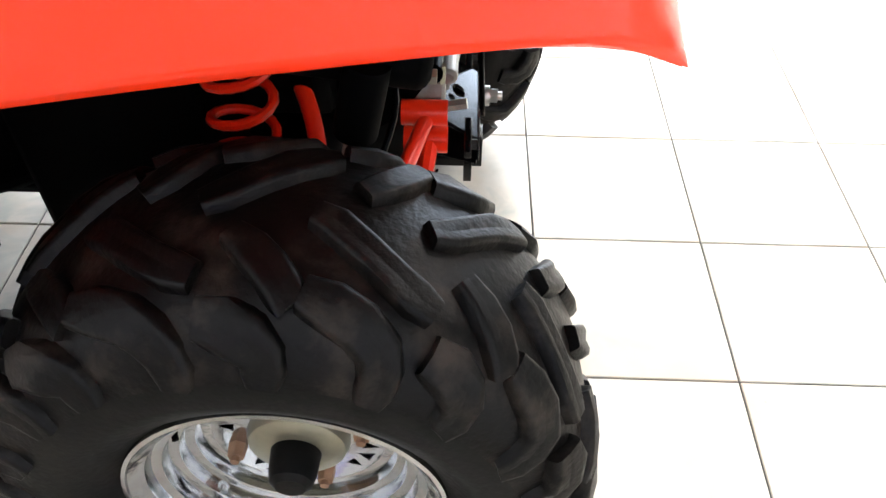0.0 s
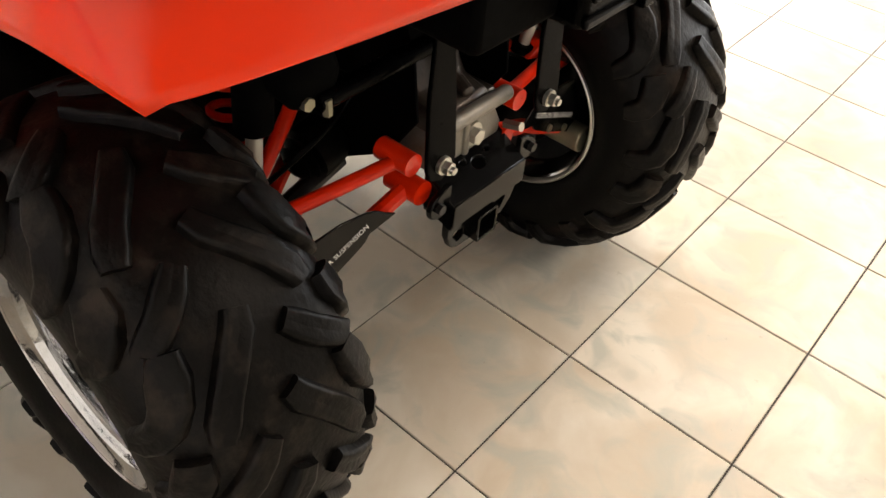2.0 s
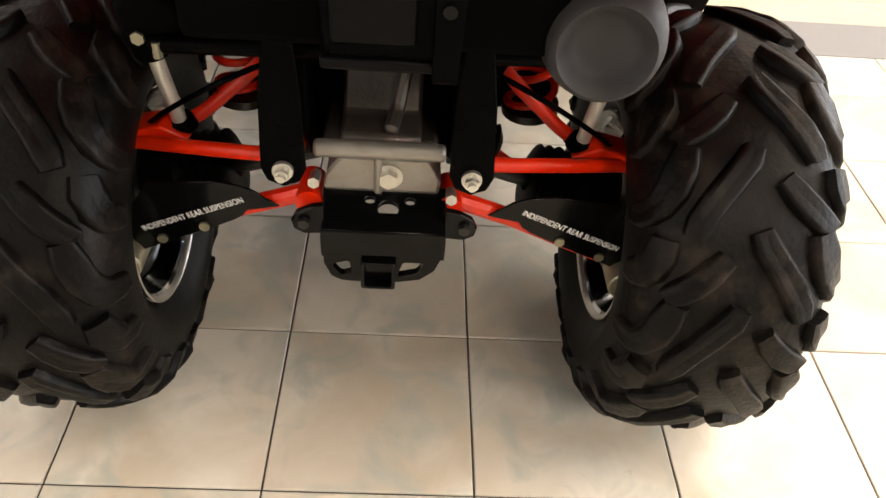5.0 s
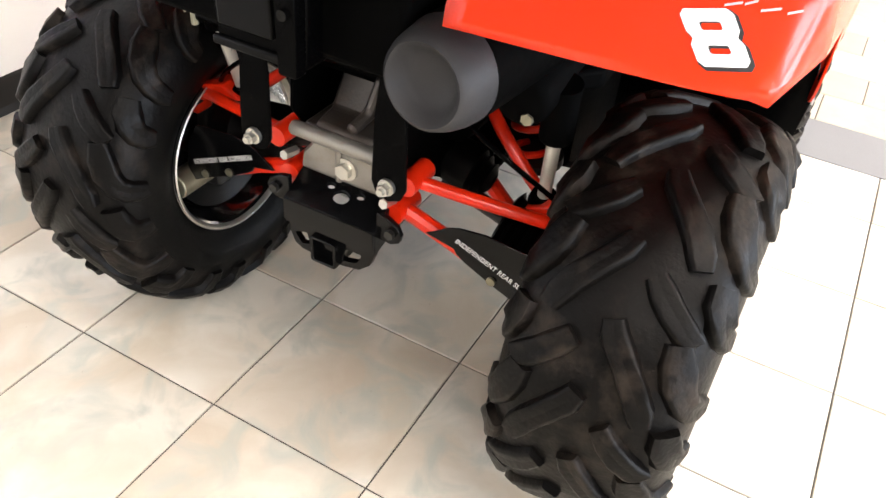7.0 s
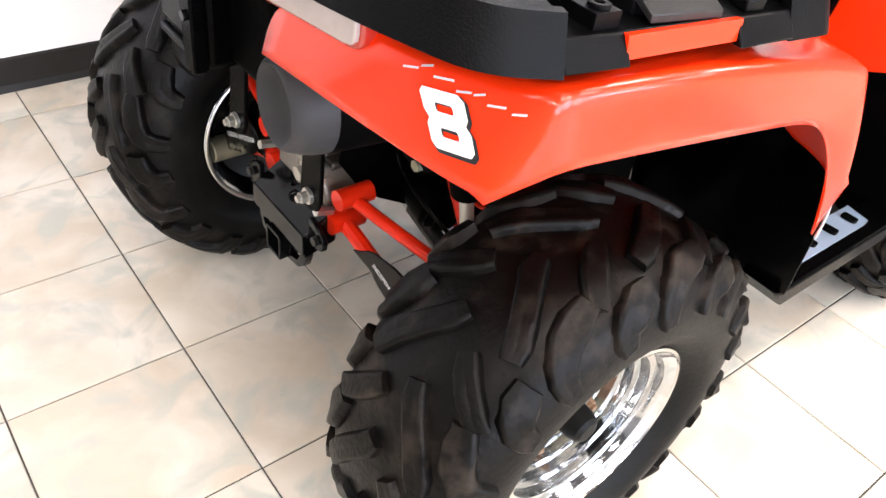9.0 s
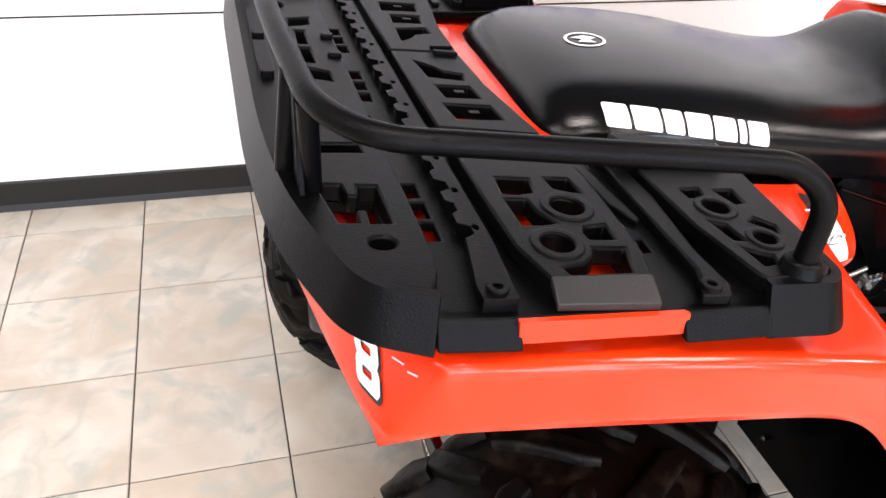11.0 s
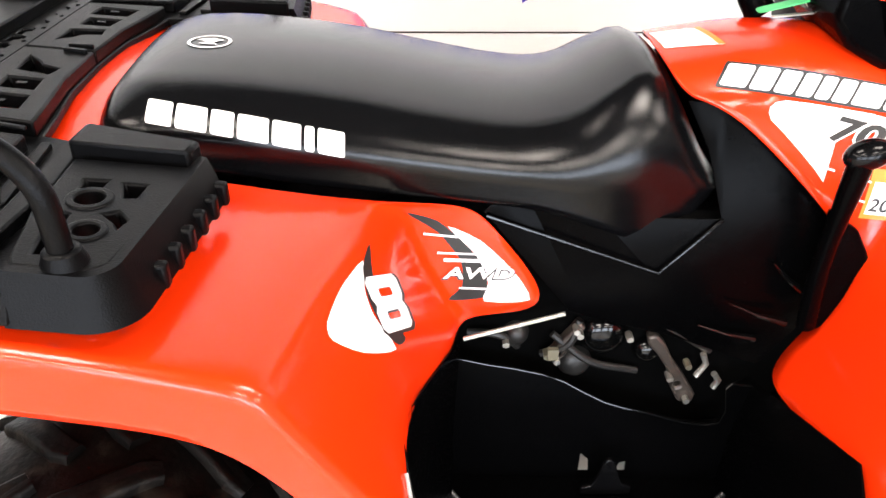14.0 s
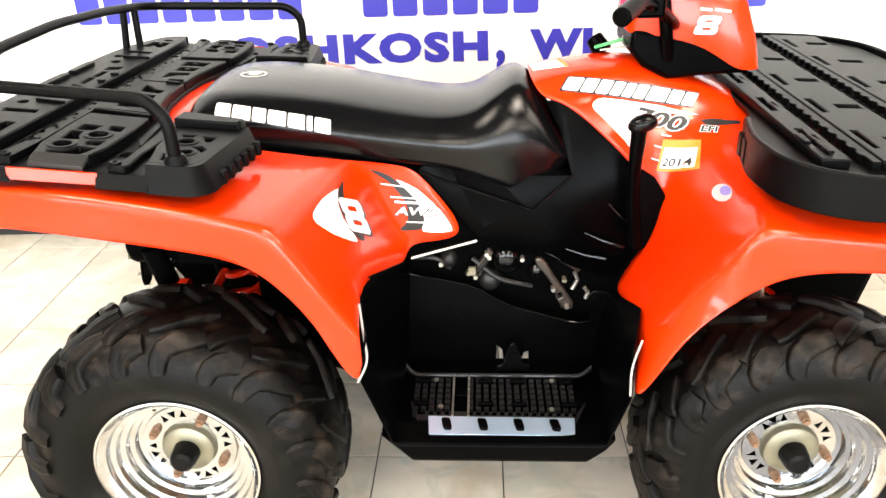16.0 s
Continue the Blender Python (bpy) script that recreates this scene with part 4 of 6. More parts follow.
# ---- seat ----
def seat():
    # stations: x, top z, half width of the top, shoulder z drop, lower half width, lower z
    st = [(-0.030, 0.938, 0.10, 0.015, 0.155, 0.912), (-0.005, 0.984, 0.13, 0.022, 0.195, 0.902), (0.05, 1.004, 0.145, 0.030, 0.218, 0.905), (0.16, 1.003, 0.150, 0.036, 0.225, 0.894),
          (0.30, 0.986, 0.152, 0.040, 0.222, 0.872), (0.43, 0.961, 0.150, 0.044, 0.214, 0.852), (0.54, 0.945, 0.146, 0.046, 0.206, 0.834), (0.605, 0.951, 0.140, 0.048, 0.198, 0.812),
          (0.665, 0.983, 0.128, 0.048, 0.190, 0.785), (0.708, 1.000, 0.108, 0.040, 0.180, 0.765), (0.745, 0.980, 0.10, 0.05, 0.168, 0.770), (0.785, 0.910, 0.11, 0.04, 0.158, 0.79), (0.82, 0.852, 0.10, 0.02, 0.14, 0.82)]
    xs = [s[0] for s in st]

    def at(x):
        k = max(i for i in range(len(st) - 1) if xs[i] <= x)
        t = (x - xs[k]) / (xs[k + 1] - xs[k])
        out = []
        for c in range(1, 6):
            p0, p1, p2, p3 = st[max(k - 1, 0)][c], st[k][c], st[k + 1][c], st[min(k + 2, len(st) - 1)][c]
            out.append(0.5 * (2 * p1 + (p2 - p0) * t + (2 * p0 - 5 * p1 + 4 * p2 - p3) * t * t + (3 * p1 - p0 - 3 * p2 + p3) * t ** 3))
        return out
    bm = bmesh.new()
    rows = []
    n = 46
    for i in range(n + 1):
        x = -0.030 + (0.82 + 0.030 - 1e-6) * i / n
        zt, wt, drop, wb, zb = at(x)
        half = []
        for k in range(9):
            t = k / 8
            half.append((wt * t, zt - drop * 0.30 * t * t))
        # roll over the shoulder, then down a flank that tucks in below
        e0 = half[-1]
        for k in range(1, 15):
            t = k / 14
            bx = wt + (wb - wt) * math.sin(math.pi / 2 * min(1.0, t / 0.62)) - 0.010 * max(0.0, t - 0.62) / 0.38
            bz = e0[1] + (zb - e0[1]) * t ** 1.2
            half.append((bx, bz))
        half.append((wb - 0.022, zb - 0.010))
        row = [bm.verts.new(V(x, -w, z)) for w, z in half[:0:-1]] + [bm.verts.new(V(x, w, z)) for w, z in half]
        rows.append(row)
    for a, b in zip(rows, rows[1:]):
        for k in range(len(a) - 1):
            bm.faces.new((a[k], b[k], b[k + 1], a[k + 1]))
    bm.faces.new(rows[0])
    bm.faces.new(rows[-1][::-1])
    return part("seat", bm, VINYL, BIKE, "long black vinyl seat with white print", smooth=60)


SEAT = seat()
tree = surface_of(SEAT)


def bar_letters(widths, h, gap):
    """Plain blocks in place of a maker's lettering, centred."""
    total = sum(widths) + gap * (len(widths) - 1)
    u = -total / 2
    loops = []
    for wd in widths:
        loops.append(rect2(u, -h / 2, u + wd, h / 2, h * 0.12))
        u += wd + gap
    return poly_bm(loops)


def on_bike(bm, x, w, z, run, rise):
    return place_bm(bm, V(x, w, z), V(*run), V(*rise))


away = V(0, 1, 0.55)
b = bar_letters([0.034, 0.040, 0.029, 0.039, 0.036, 0.012, 0.034], 0.033, 0.0045)
on_bike(b, 0.184, 0.235, 0.968, (1, 0.0, -0.2), (0.0, -0.3, 1))
part("seat_print", drape_bm(b, tree, away), WHITE_INK, SEAT, "white maker print drawn as plain blocks", smooth=0)
b = flat_bm(ring2(0, 0, 0.031, 32, 0.026), [ring2(0, 0, 0.0265, 32, 0.0215)])
flat_bm([(-0.020, 0.008), (0.004, 0.014), (0.020, 0.006), (0.006, -0.004), (0.014, -0.013), (-0.004, -0.011), (-0.014, -0.008), (-0.004, 0.0)], (), b)
on_bike(b, 0.104, 0.03, 1.06, (1, 0, 0), (0, -1, 0))
part("seat_badge", drape_bm(b, tree, V(0, 0, 1)), WHITE_INK, SEAT, "white oval emblem print", smooth=0)

# ---- rear rack ----
def rz(x):
    return 0.984 - 0.09 * x


def rack_pt(x, w, d):
    """A point d over the rack's top, which leans a little to the far side."""
    return V(x, w, rz(x) + d + 0.016 * (w - 0.55))


def strip_bm(pts, lo, hi, t, bm=None, lean=0.0):
    """A band of thickness t along (x, w) points, between heights lo and hi over the rack plane."""
    bm = bm or bmesh.new()
    P = [Vector((a, b, 0)) for a, b in pts]
    rows = []
    for i, p in enumerate(P):
        d = (P[min(i + 1, len(P) - 1)] - P[max(i - 1, 0)]).normalized()
        nrm = Vector((d.y, -d.x, 0))
        rows.append([bm.verts.new(rack_pt(q.x, q.y, z)) for q, z in ((p, hi), (p + nrm * t, hi), (p + nrm * (t + lean), lo), (p + nrm * lean, lo))])
    for a, b in zip(rows, rows[1:]):
        for k in range(4):
            bm.faces.new((a[k], a[(k + 1) % 4], b[(k + 1) % 4], b[k]))
    bm.faces.new(rows[0][::-1])
    bm.faces.new(rows[-1])
    return bm


half_line = [(-0.362, 0.0), (-0.360, 0.26), (-0.348, 0.40), (-0.310, 0.52), (-0.28, 0.548), (-0.235, 0.565), (0.116, 0.572), (0.134, 0.56), (0.148, 0.44), (0.160, 0.31), (0.02, 0.268), (-0.045, 0.255), (-0.052, 0.20), (-0.068, 0.11), (-0.072, 0.0)]
outline = half_line + [(x, -w) for x, w in half_line[-2:0:-1]]
base_holes = []
for s in (1, -1):
    for w0, w1 in ((0.035, 0.062), (0.072, 0.098), (0.108, 0.134), (0.343, 0.371), (0.380, 0.410), (0.417, 0.450)):
        base_holes.append([(-0.239, s * w0), (-0.222, s * w0), (-0.222, s * w1), (-0.239, s * w1)])
    base_holes.append(rect2(-0.325, s * 0.413 - 0.034, -0.272, s * 0.413 + 0.034))
    base_holes.append(rect2(-0.150, s * 0.45 - 0.090, -0.064, s * 0.45 + 0.090))
    base_holes.append(rect2(0.058, s * 0.48 - 0.062, 0.126, s * 0.48 + 0.062))
    base_holes.append(rect2(-0.036, s * 0.468 - 0.012, -0.018, s * 0.468 + 0.012))
    base_holes.append(rect2(-0.146, s * 0.143 - 0.09, -0.094, s * 0.143 + 0.09))
RACK_OB = part("rear_rack", slab_bm(outline, base_holes, 0.012, lambda u, v, d: rack_pt(u, v, -0.032 + d)), RACK, BIKE, "black moulded plastic rear cargo rack", bevel=0.002)


def pad(outl, holes, d0=-0.021, d1=0.0, bevel=0.003):
    return part("rack_pad", slab_bm(outl, holes, d1 - d0, lambda u, v, d: rack_pt(u, v, d0 + d)), RACK, RACK_OB, bevel=bevel)


def rib(outl, top=0.006):
    return part("rack_rib", slab_bm(outl, [], top + 0.001, lambda u, v, d: rack_pt(u, v, -0.001 + d)), RACK, RACK_OB, bevel=0.002)


def ring_boss(x, w, r, t):
    return part("rack_ring", slab_bm(ring2(x, w, r + t, 24), [ring2(x, w, r, 24)], 0.020, lambda u, v, d: rack_pt(u, v, -0.018 + d)), RACK, RACK_OB, bevel=0.002)


def side(pts, s):
    return [(u, s * v) for u, v in pts]


# rear cross pad with slots and dimples, running out into both round corners
hs = []
for s in (1, -1):
    hs += [ring2(-0.330, s * 0.239, 0.010, 16, 0.013), ring2(-0.309, s * 0.172, 0.011, 16, 0.014), ring2(-0.284, s * 0.480, 0.012, 16, 0.010)]
    hs += [side(h, s) for h in ([(-0.338, 0.291), (-0.271, 0.291), (-0.268, 0.311), (-0.335, 0.312)], [(-0.326, 0.377), (-0.303, 0.379), (-0.301, 0.400), (-0.290, 0.401), (-0.288, 0.380), (-0.270, 0.382), (-0.268, 0.449), (-0.288, 0.448), (-0.287, 0.425), (-0.297, 0.425), (-0.296, 0.447), (-0.315, 0.446)],
                                [(-0.301, 0.077), (-0.284, 0.083), (-0.270, 0.091), (-0.268, 0.122), (-0.298, 0.112)])]
    hs.append(side([(-0.296, 0.006), (-0.283, 0.006), (-0.282, 0.062), (-0.294, 0.062)], s))
half_pad = [(-0.358, 0.25), (-0.346, 0.40), (-0.313, 0.512), (-0.300, 0.530), (-0.282, 0.545), (-0.258, 0.552), (-0.248, 0.526), (-0.244, 0.486)]
pad(half_pad + [(u, -v) for u, v in half_pad[::-1]], hs)
for s in (1, -1):
    rib(side([(-0.310, 0.219), (-0.245, 0.228), (-0.245, 0.236), (-0.310, 0.227)], s))
    rib(side([(-0.262, 0.030), (-0.245, 0.030), (-0.245, 0.042), (-0.262, 0.042)], s))
    rib(side(rect2(-0.355, 0.012, -0.338, 0.122, 0.007), s), 0.009)
# long tie-down bar with notches and pin holes
line = [(-0.206, -0.470)]
for k in range(22):
    u = -0.440 + k * 0.042
    line += [(-0.206, u), (-0.199 + (0.004 if k % 2 else 0), u + 0.006), (-0.199 + (0.004 if k % 2 else 0), u + 0.019), (-0.206, u + 0.025)]
line += [(-0.206, 0.470), (-0.218, 0.538), (-0.218, 0.558), (-0.187, 0.558), (-0.186, 0.540), (-0.181, 0.470), (-0.181, -0.470), (-0.186, -0.540), (-0.187, -0.558), (-0.218, -0.558), (-0.218, -0.538)]
pad(line, [ring2(-0.1905, -0.45 + k * 0.0692, 0.0035, 10, 0.005) for k in range(14)], -0.021, -0.006, 0.0015)
for s in (1, -1):
    # middle pad beside the seat with three cells
    cells = [side(h, s) for h in ([(-0.146, 0.040), (-0.128, 0.056), (-0.118, 0.072), (-0.092, 0.080), (-0.096, 0.104), (-0.142, 0.094)],
                                  [(-0.140, 0.122), (-0.096, 0.124), (-0.091, 0.162), (-0.137, 0.160)], [(-0.146, 0.180), (-0.088, 0.184), (-0.083, 0.224), (-0.141, 0.224)])]
    pad(side([(-0.172, 0.002), (-0.172, 0.246), (-0.050, 0.262), (-0.056, 0.215), (-0.071, 0.112), (-0.074, 0.002)], s), cells)
    for c in (0.142, 0.204):
        rib(side(rect2(-0.121, c - 0.004, -0.108, c + 0.004), s), 0.0005)
    rib(side([(-0.113, 0.006), (-0.079, 0.010), (-0.079, 0.016), (-0.113, 0.013)], s))
    rib(side([(-0.170, 0.258), (-0.048, 0.280), (-0.046, 0.288), (-0.170, 0.266)], s), 0.004)
    # side pad with two open rings
    hs = [side(h, s) for h in ([(-0.143, 0.365), (-0.108, 0.368), (-0.113, 0.396), (-0.132, 0.400), (-0.146, 0.397)],
                               [(-0.090, 0.366), (-0.064, 0.368), (-0.060, 0.398), (-0.070, 0.396), (-0.088, 0.388)],
                               [(-0.148, 0.408), (-0.126, 0.410), (-0.124, 0.432), (-0.112, 0.454), (-0.128, 0.457), (-0.147, 0.456)],
                               [(-0.087, 0.463), (-0.064, 0.459), (-0.065, 0.485), (-0.090, 0.483), (-0.092, 0.470)],
                               [(-0.094, 0.497), (-0.063, 0.500), (-0.074, 0.538), (-0.132, 0.537), (-0.136, 0.526), (-0.112, 0.521), (-0.099, 0.510)])]
    hs += [ring2(-0.089, s * 0.426, 0.0185, 22, 0.0165), ring2(-0.126, s * 0.490, 0.0170, 22, 0.0155)]
    pad(side([(-0.170, 0.285), (-0.169, 0.40), (-0.167, 0.489), (-0.153, 0.543), (-0.056, 0.545), (-0.045, 0.493), (-0.041, 0.39), (-0.044, 0.296)], s), hs)
    ring_boss(-0.089, s * 0.426, 0.0175, 0.010)
    ring_boss(-0.126, s * 0.490, 0.0160, 0.010)
    # sloped end face, its reflected light painted as grey
    part("rack_end_face", slab_bm(side([(-0.153, 0.540), (-0.056, 0.542), (-0.058, 0.568), (-0.155, 0.564)], s), [], 0.008, lambda u, v, d: rack_pt(u, v, -0.007 + d - 0.48 * (abs(v) - 0.541))), RACK_SHEEN, RACK_OB, "bevelled rack edge, coloured grey for the light its slope reflects", bevel=0.0015)
    # channel bars with bolt bosses
    part("rack_bar", slab_bm(side([(0.003, 0.285), (0.022, 0.285), (0.027, 0.395), (0.017, 0.496), (0.020, 0.553), (0.013, 0.567), (-0.017, 0.565), (0.000, 0.525), (-0.001, 0.448)], s), [], 0.014, lambda u, v, d: rack_pt(u, v, -0.021 + d)), RACK, RACK_OB, bevel=0.003)
    part("rack_bar", slab_bm(side([(-0.034, 0.285), (-0.022, 0.285), (-0.008, 0.43), (-0.012, 0.435), (-0.028, 0.40)], s), [], 0.008, lambda u, v, d: rack_pt(u, v, -0.021 + d)), RACK, RACK_OB, bevel=0.002)
    for c in ((-0.202, 0.545), (-0.004, 0.556)):
        part("rack_bolt", slab_bm(ring2(c[0], s * c[1], 0.010, 18), [ring2(c[0], s * c[1], 0.0045, 12)], 0.006, lambda u, v, d: rack_pt(u, v, -0.008 + d)), RACK, RACK_OB, bevel=0.001)
    # front pad
    hs = [side(h, s) for h in ([(0.055, 0.458), (0.070, 0.464), (0.071, 0.478), (0.074, 0.494), (0.061, 0.492)], [(0.100, 0.460), (0.112, 0.452), (0.126, 0.468), (0.122, 0.484), (0.116, 0.474)],
                               [(0.062, 0.506), (0.075, 0.516), (0.086, 0.520), (0.083, 0.534), (0.066, 0.536)], [(0.058, 0.392), (0.082, 0.390), (0.080, 0.408), (0.060, 0.410)], [(0.098, 0.394), (0.122, 0.394), (0.120, 0.422), (0.108, 0.424)])]
    hs += [ring2(0.078, s * 0.432, 0.015, 20), ring2(0.0965, s * 0.4925, 0.0125, 20)]
    pad(side([(0.030, 0.345), (0.032, 0.402), (0.034, 0.464), (0.050, 0.545), (0.056, 0.556), (0.120, 0.558), (0.136, 0.545), (0.146, 0.460), (0.154, 0.345)], s), hs)
    ring_boss(0.078, s * 0.432, 0.0145, 0.009)
    ring_boss(0.0965, s * 0.4925, 0.0120, 0.008)
    # raised shoulder beside the seat
    part("rack_shoulder", slab_bm(side([(0.022, 0.282), (0.020, 0.334), (0.152, 0.338), (0.157, 0.308)], s), [], 0.036, lambda u, v, d: rack_pt(u, v, -0.021 + d)), RACK, RACK_OB, bevel=0.005)
    # skirt: round rear corner and front corner, with a gap between
    rear = soften([Vector((-0.368, 0, 0)), Vector((-0.368, 0.25, 0)), Vector((-0.354, 0.41, 0)), Vector((-0.312, 0.538, 0)), Vector((-0.256, 0.562, 0))], 0.07, 7)
    pts = [(p.x, s * p.y) for p in rear]
    part("rack_skirt", strip_bm(pts if s > 0 else pts[::-1], -0.046, 0.0, 0.012, lean=-0.018), RACK, RACK_OB, smooth=50)
    low = [(-0.258, s * 0.562), (-0.186, s * 0.567)]
    part("rack_skirt", strip_bm(low[::s], -0.045, -0.020, 0.012, lean=-0.014), RACK, RACK_OB, bevel=0.002)
    low = [(-0.036, s * 0.572), (0.056, s * 0.572)]
    part("rack_skirt", strip_bm(low[::s], -0.045, -0.020, 0.012, lean=-0.014), RACK, RACK_OB, bevel=0.002)
    front = soften([Vector((0.052, 0.566, 0)), Vector((0.126, 0.568, 0)), Vector((0.144, 0.550, 0)), Vector((0.164, 0.318, 0))], 0.022, 6)
    pts = [(p.x, s * p.y) for p in front]
    part("rack_skirt", strip_bm(pts if s > 0 else pts[::-1], -0.048, 0.0, 0.010, lean=-0.018), RACK, RACK_OB, smooth=50)
    for k in range(6):
        p = rack_pt(0.165 + 0.0035 * k, s * (0.500 - 0.034 * k), -0.034)
        part("rack_tooth", box_bm((-0.016, -0.007, -0.018), (0.003, 0.007, 0.010), Matrix.Translation(p)), RACK, RACK_OB, bevel=0.004)
# rails
rail = [(0.098, 0.545, 0.955), (0.098, 0.548, 1.052), (0.060, 0.538, 1.086), (-0.29, 0.475, 1.104), (-0.332, 0.42, 1.110), (-0.347, 0.25, 1.120), (-0.352, 0.0, 1.125)]
pts = [V(*p) for p in rail]
full = pts + [Vector((p.x, -p.y, p.z - 0.016 * (1 - p.z / 9) * abs(p.y) / 0.55)) for p in pts[-2::-1]]
part("rack_rail", tube_bm(soften(full, 0.055, 7), 0.0112, 16), RACK, RACK_OB, "black painted steel tube rail", smooth=60)
for s in (1, -1):
    part("rail_post", tube_bm([rack_pt(-0.352, s * 0.345, -0.004), V(-0.342, s * 0.35, 1.112)], 0.0095, 14), RACK, RACK_OB)
    part("rail_post", tube_bm([rack_pt(-0.330, s * 0.385, -0.004), V(-0.334, s * 0.40, 1.104)], 0.0095, 14), RACK, RACK_OB)
    if s > 0:
        part("rail_gusset", slab_bm([(0.345, -0.002), (0.400, -0.002), (0.395, 0.020), (0.385, 0.090), (0.355, 0.095)], [], 0.006, lambda u, v, d: rack_pt(-0.344 + d, s * u, v)), RACK, RACK_OB, bevel=0.001)
    part("rail_foot", cyl_bm(rack_pt(0.098, s * 0.545, -0.004), rack_pt(0.098, s * 0.545, 0.014), 0.022, 0.016, 18), RACK, RACK_OB, bevel=0.003)

# ---- footwells, side panels ----
for s in (1, -1):
    vs = [(0.375, 0.455, 0.690), (0.405, 0.575, 0.640), (0.388, 0.588, 0.548), (0.440, 0.574, 0.384),     # 0-3 rear outer flange
          (0.455, 0.200, 0.610), (0.445, 0.215, 0.45), (0.440, 0.230, 0.345), (0.440, 0.40, 0.345),           # 4-7 rear inner
          (0.60, 0.200, 0.575), (0.60, 0.215, 0.45), (0.60, 0.230, 0.338), (0.60, 0.50, 0.338),                 # 8-11
          (0.80, 0.195, 0.515), (0.80, 0.205, 0.44), (0.80, 0.225, 0.330), (0.80, 0.50, 0.330),                 # 12-15
          (0.885, 0.190, 0.510), (0.895, 0.200, 0.42), (0.885, 0.215, 0.330), (0.885, 0.40, 0.330),              # 16-19
          (0.915, 0.185, 0.520), (0.935, 0.465, 0.628), (0.905, 0.585, 0.500), (0.868, 0.574, 0.378), (0.905, 0.572, 0.60)]      # 20-24
    fs = [(6, 7, 11, 10), (10, 11, 15, 14), (14, 15, 19, 18),
          (0, 4, 5), (0, 5, 2, 1), (5, 6, 7), (2, 5, 7, 3), (7, 3, 11), (20, 16, 17), (21, 20, 17), (21, 17, 22, 24), (17, 18, 19), (17, 19, 23, 22), (19, 15, 23)]
    bm = bmesh.new()
    pv = [bm.verts.new(V(x, s * w, z)) for x, w, z in vs]
    for f in fs:
        bm.faces.new([pv[i] for i in f])
    well = part("footwell", bm, BLACK, BIKE, "black moulded plastic footwell", smooth=25, bevel=0.006, thick=0.004)
    # inner wall with a swept upper edge that leaves the engine open
    edge = [(0.417, 0.606), (0.440, 0.600), (0.455, 0.574), (0.500, 0.563), (0.540, 0.556), (0.585, 0.545), (0.618, 0.532), (0.650, 0.512), (0.684, 0.493), (0.715, 0.482), (0.751, 0.473), (0.790, 0.460), (0.818, 0.452), (0.850, 0.448), (0.871, 0.452), (0.878, 0.476), (0.872, 0.518), (0.880, 0.526), (0.915, 0.522)]
    wall_w = lambda z: 0.200 + 0.030 * (0.60 - z) / 0.26
    gaps = [[(0.654, 0.352), (0.671, 0.352), (0.669, 0.378), (0.656, 0.390)], [(0.714, 0.352), (0.731, 0.352), (0.731, 0.374), (0.720, 0.370)]]
    bm = slab_bm(edge + [(0.900, 0.42), (0.888, 0.332), (0.44, 0.345), (0.432, 0.45)], gaps, 0.004, lambda u, v, d: V(u, s * (wall_w(v) - d), v))
    inner = part("inner_wall", bm, BLACK, well, "black plastic inner footwell wall with a swept edge", smooth=20)
    part("edge_bead", tube_bm([V(u, s * (wall_w(v) + 0.002), v) for u, v in edge], 0.0020, 8), EDGE, inner, "glossy moulded edge")
    # outer sill
    sill = [(0.415, 0.395), (0.436, 0.374), (0.478, 0.330), (0.828, 0.326), (0.866, 0.356), (0.888, 0.385), (0.852, 0.372), (0.455, 0.376)]
    bm = slab_bm(sill, [], 0.075, lambda u, v, d: V(u, s * (0.490 + d), v))
    part("sill", bm, BLACK, well, "black footwell sill", bevel=0.008)
    # bright tread strip with four studs
    bm = slab_bm([(0.506, 0.482), (0.813, 0.482), (0.808, 0.536), (0.511, 0.536)], [], 0.004, lambda u, v, d: V(u, s * v, 0.3765 - (v - 0.50) * 0.06 + d - (u - 0.5) * 0.02))
    tread = part("tread_strip", bm, FILM, well, "bluish bright metal tread strip", bevel=0.001)
    for k in range(4):
        c = 0.545 + k * 0.0745
        bm = slab_bm([(p.x, p.y) for p in soften([(c - 0.011, 0.494, 0), (c + 0.008, 0.494, 0), (c + 0.013, 0.524, 0), (c - 0.004, 0.524, 0)], 0.006, 3, True)], [], 0.008, lambda u, v, d: V(u, s * v, 0.3795 - (v - 0.50) * 0.06 + d - (u - 0.5) * 0.02))
        part("stud", bm, BLACK, tread, "black rubber stud", bevel=0.002)
    # foot grid
    hs = []
    for i in range(21):
        for j in range(7):
            u, v = 0.474 + i * 0.0172, 0.322 + j * 0.0205
            if 0.552 < u < 0.594:
                continue
            hs.append(rect2(u - 0.0052, s * v - 0.0058, u + 0.0052, s * v + 0.0058))
    lid = [(0.456, 0.305), (0.852, 0.305), (0.846, 0.40), (0.818, 0.470), (0.482, 0.470), (0.462, 0.40)]
    grid_z = lambda u: 0.352 - (u - 0.5) * 0.02
    bm = slab_bm([(u, s * v) for u, v in lid], hs, 0.009, lambda u, v, d: V(u, v, grid_z(u) + d))
    mat_ob = part("foot_grid", bm, GRIP, well, "perforated black foot grid, greyed for its highlights", smooth=0)
    part("grid_lip", tube_bm(soften([V(0.440, s * 0.285, 0.378), V(0.462, s * 0.305, 0.362), V(0.846, s * 0.305, 0.356), V(0.872, s * 0.290, 0.370)], 0.02), 0.005, 8), GRIP, mat_ob, "raised grid edge, greyed for its highlight")
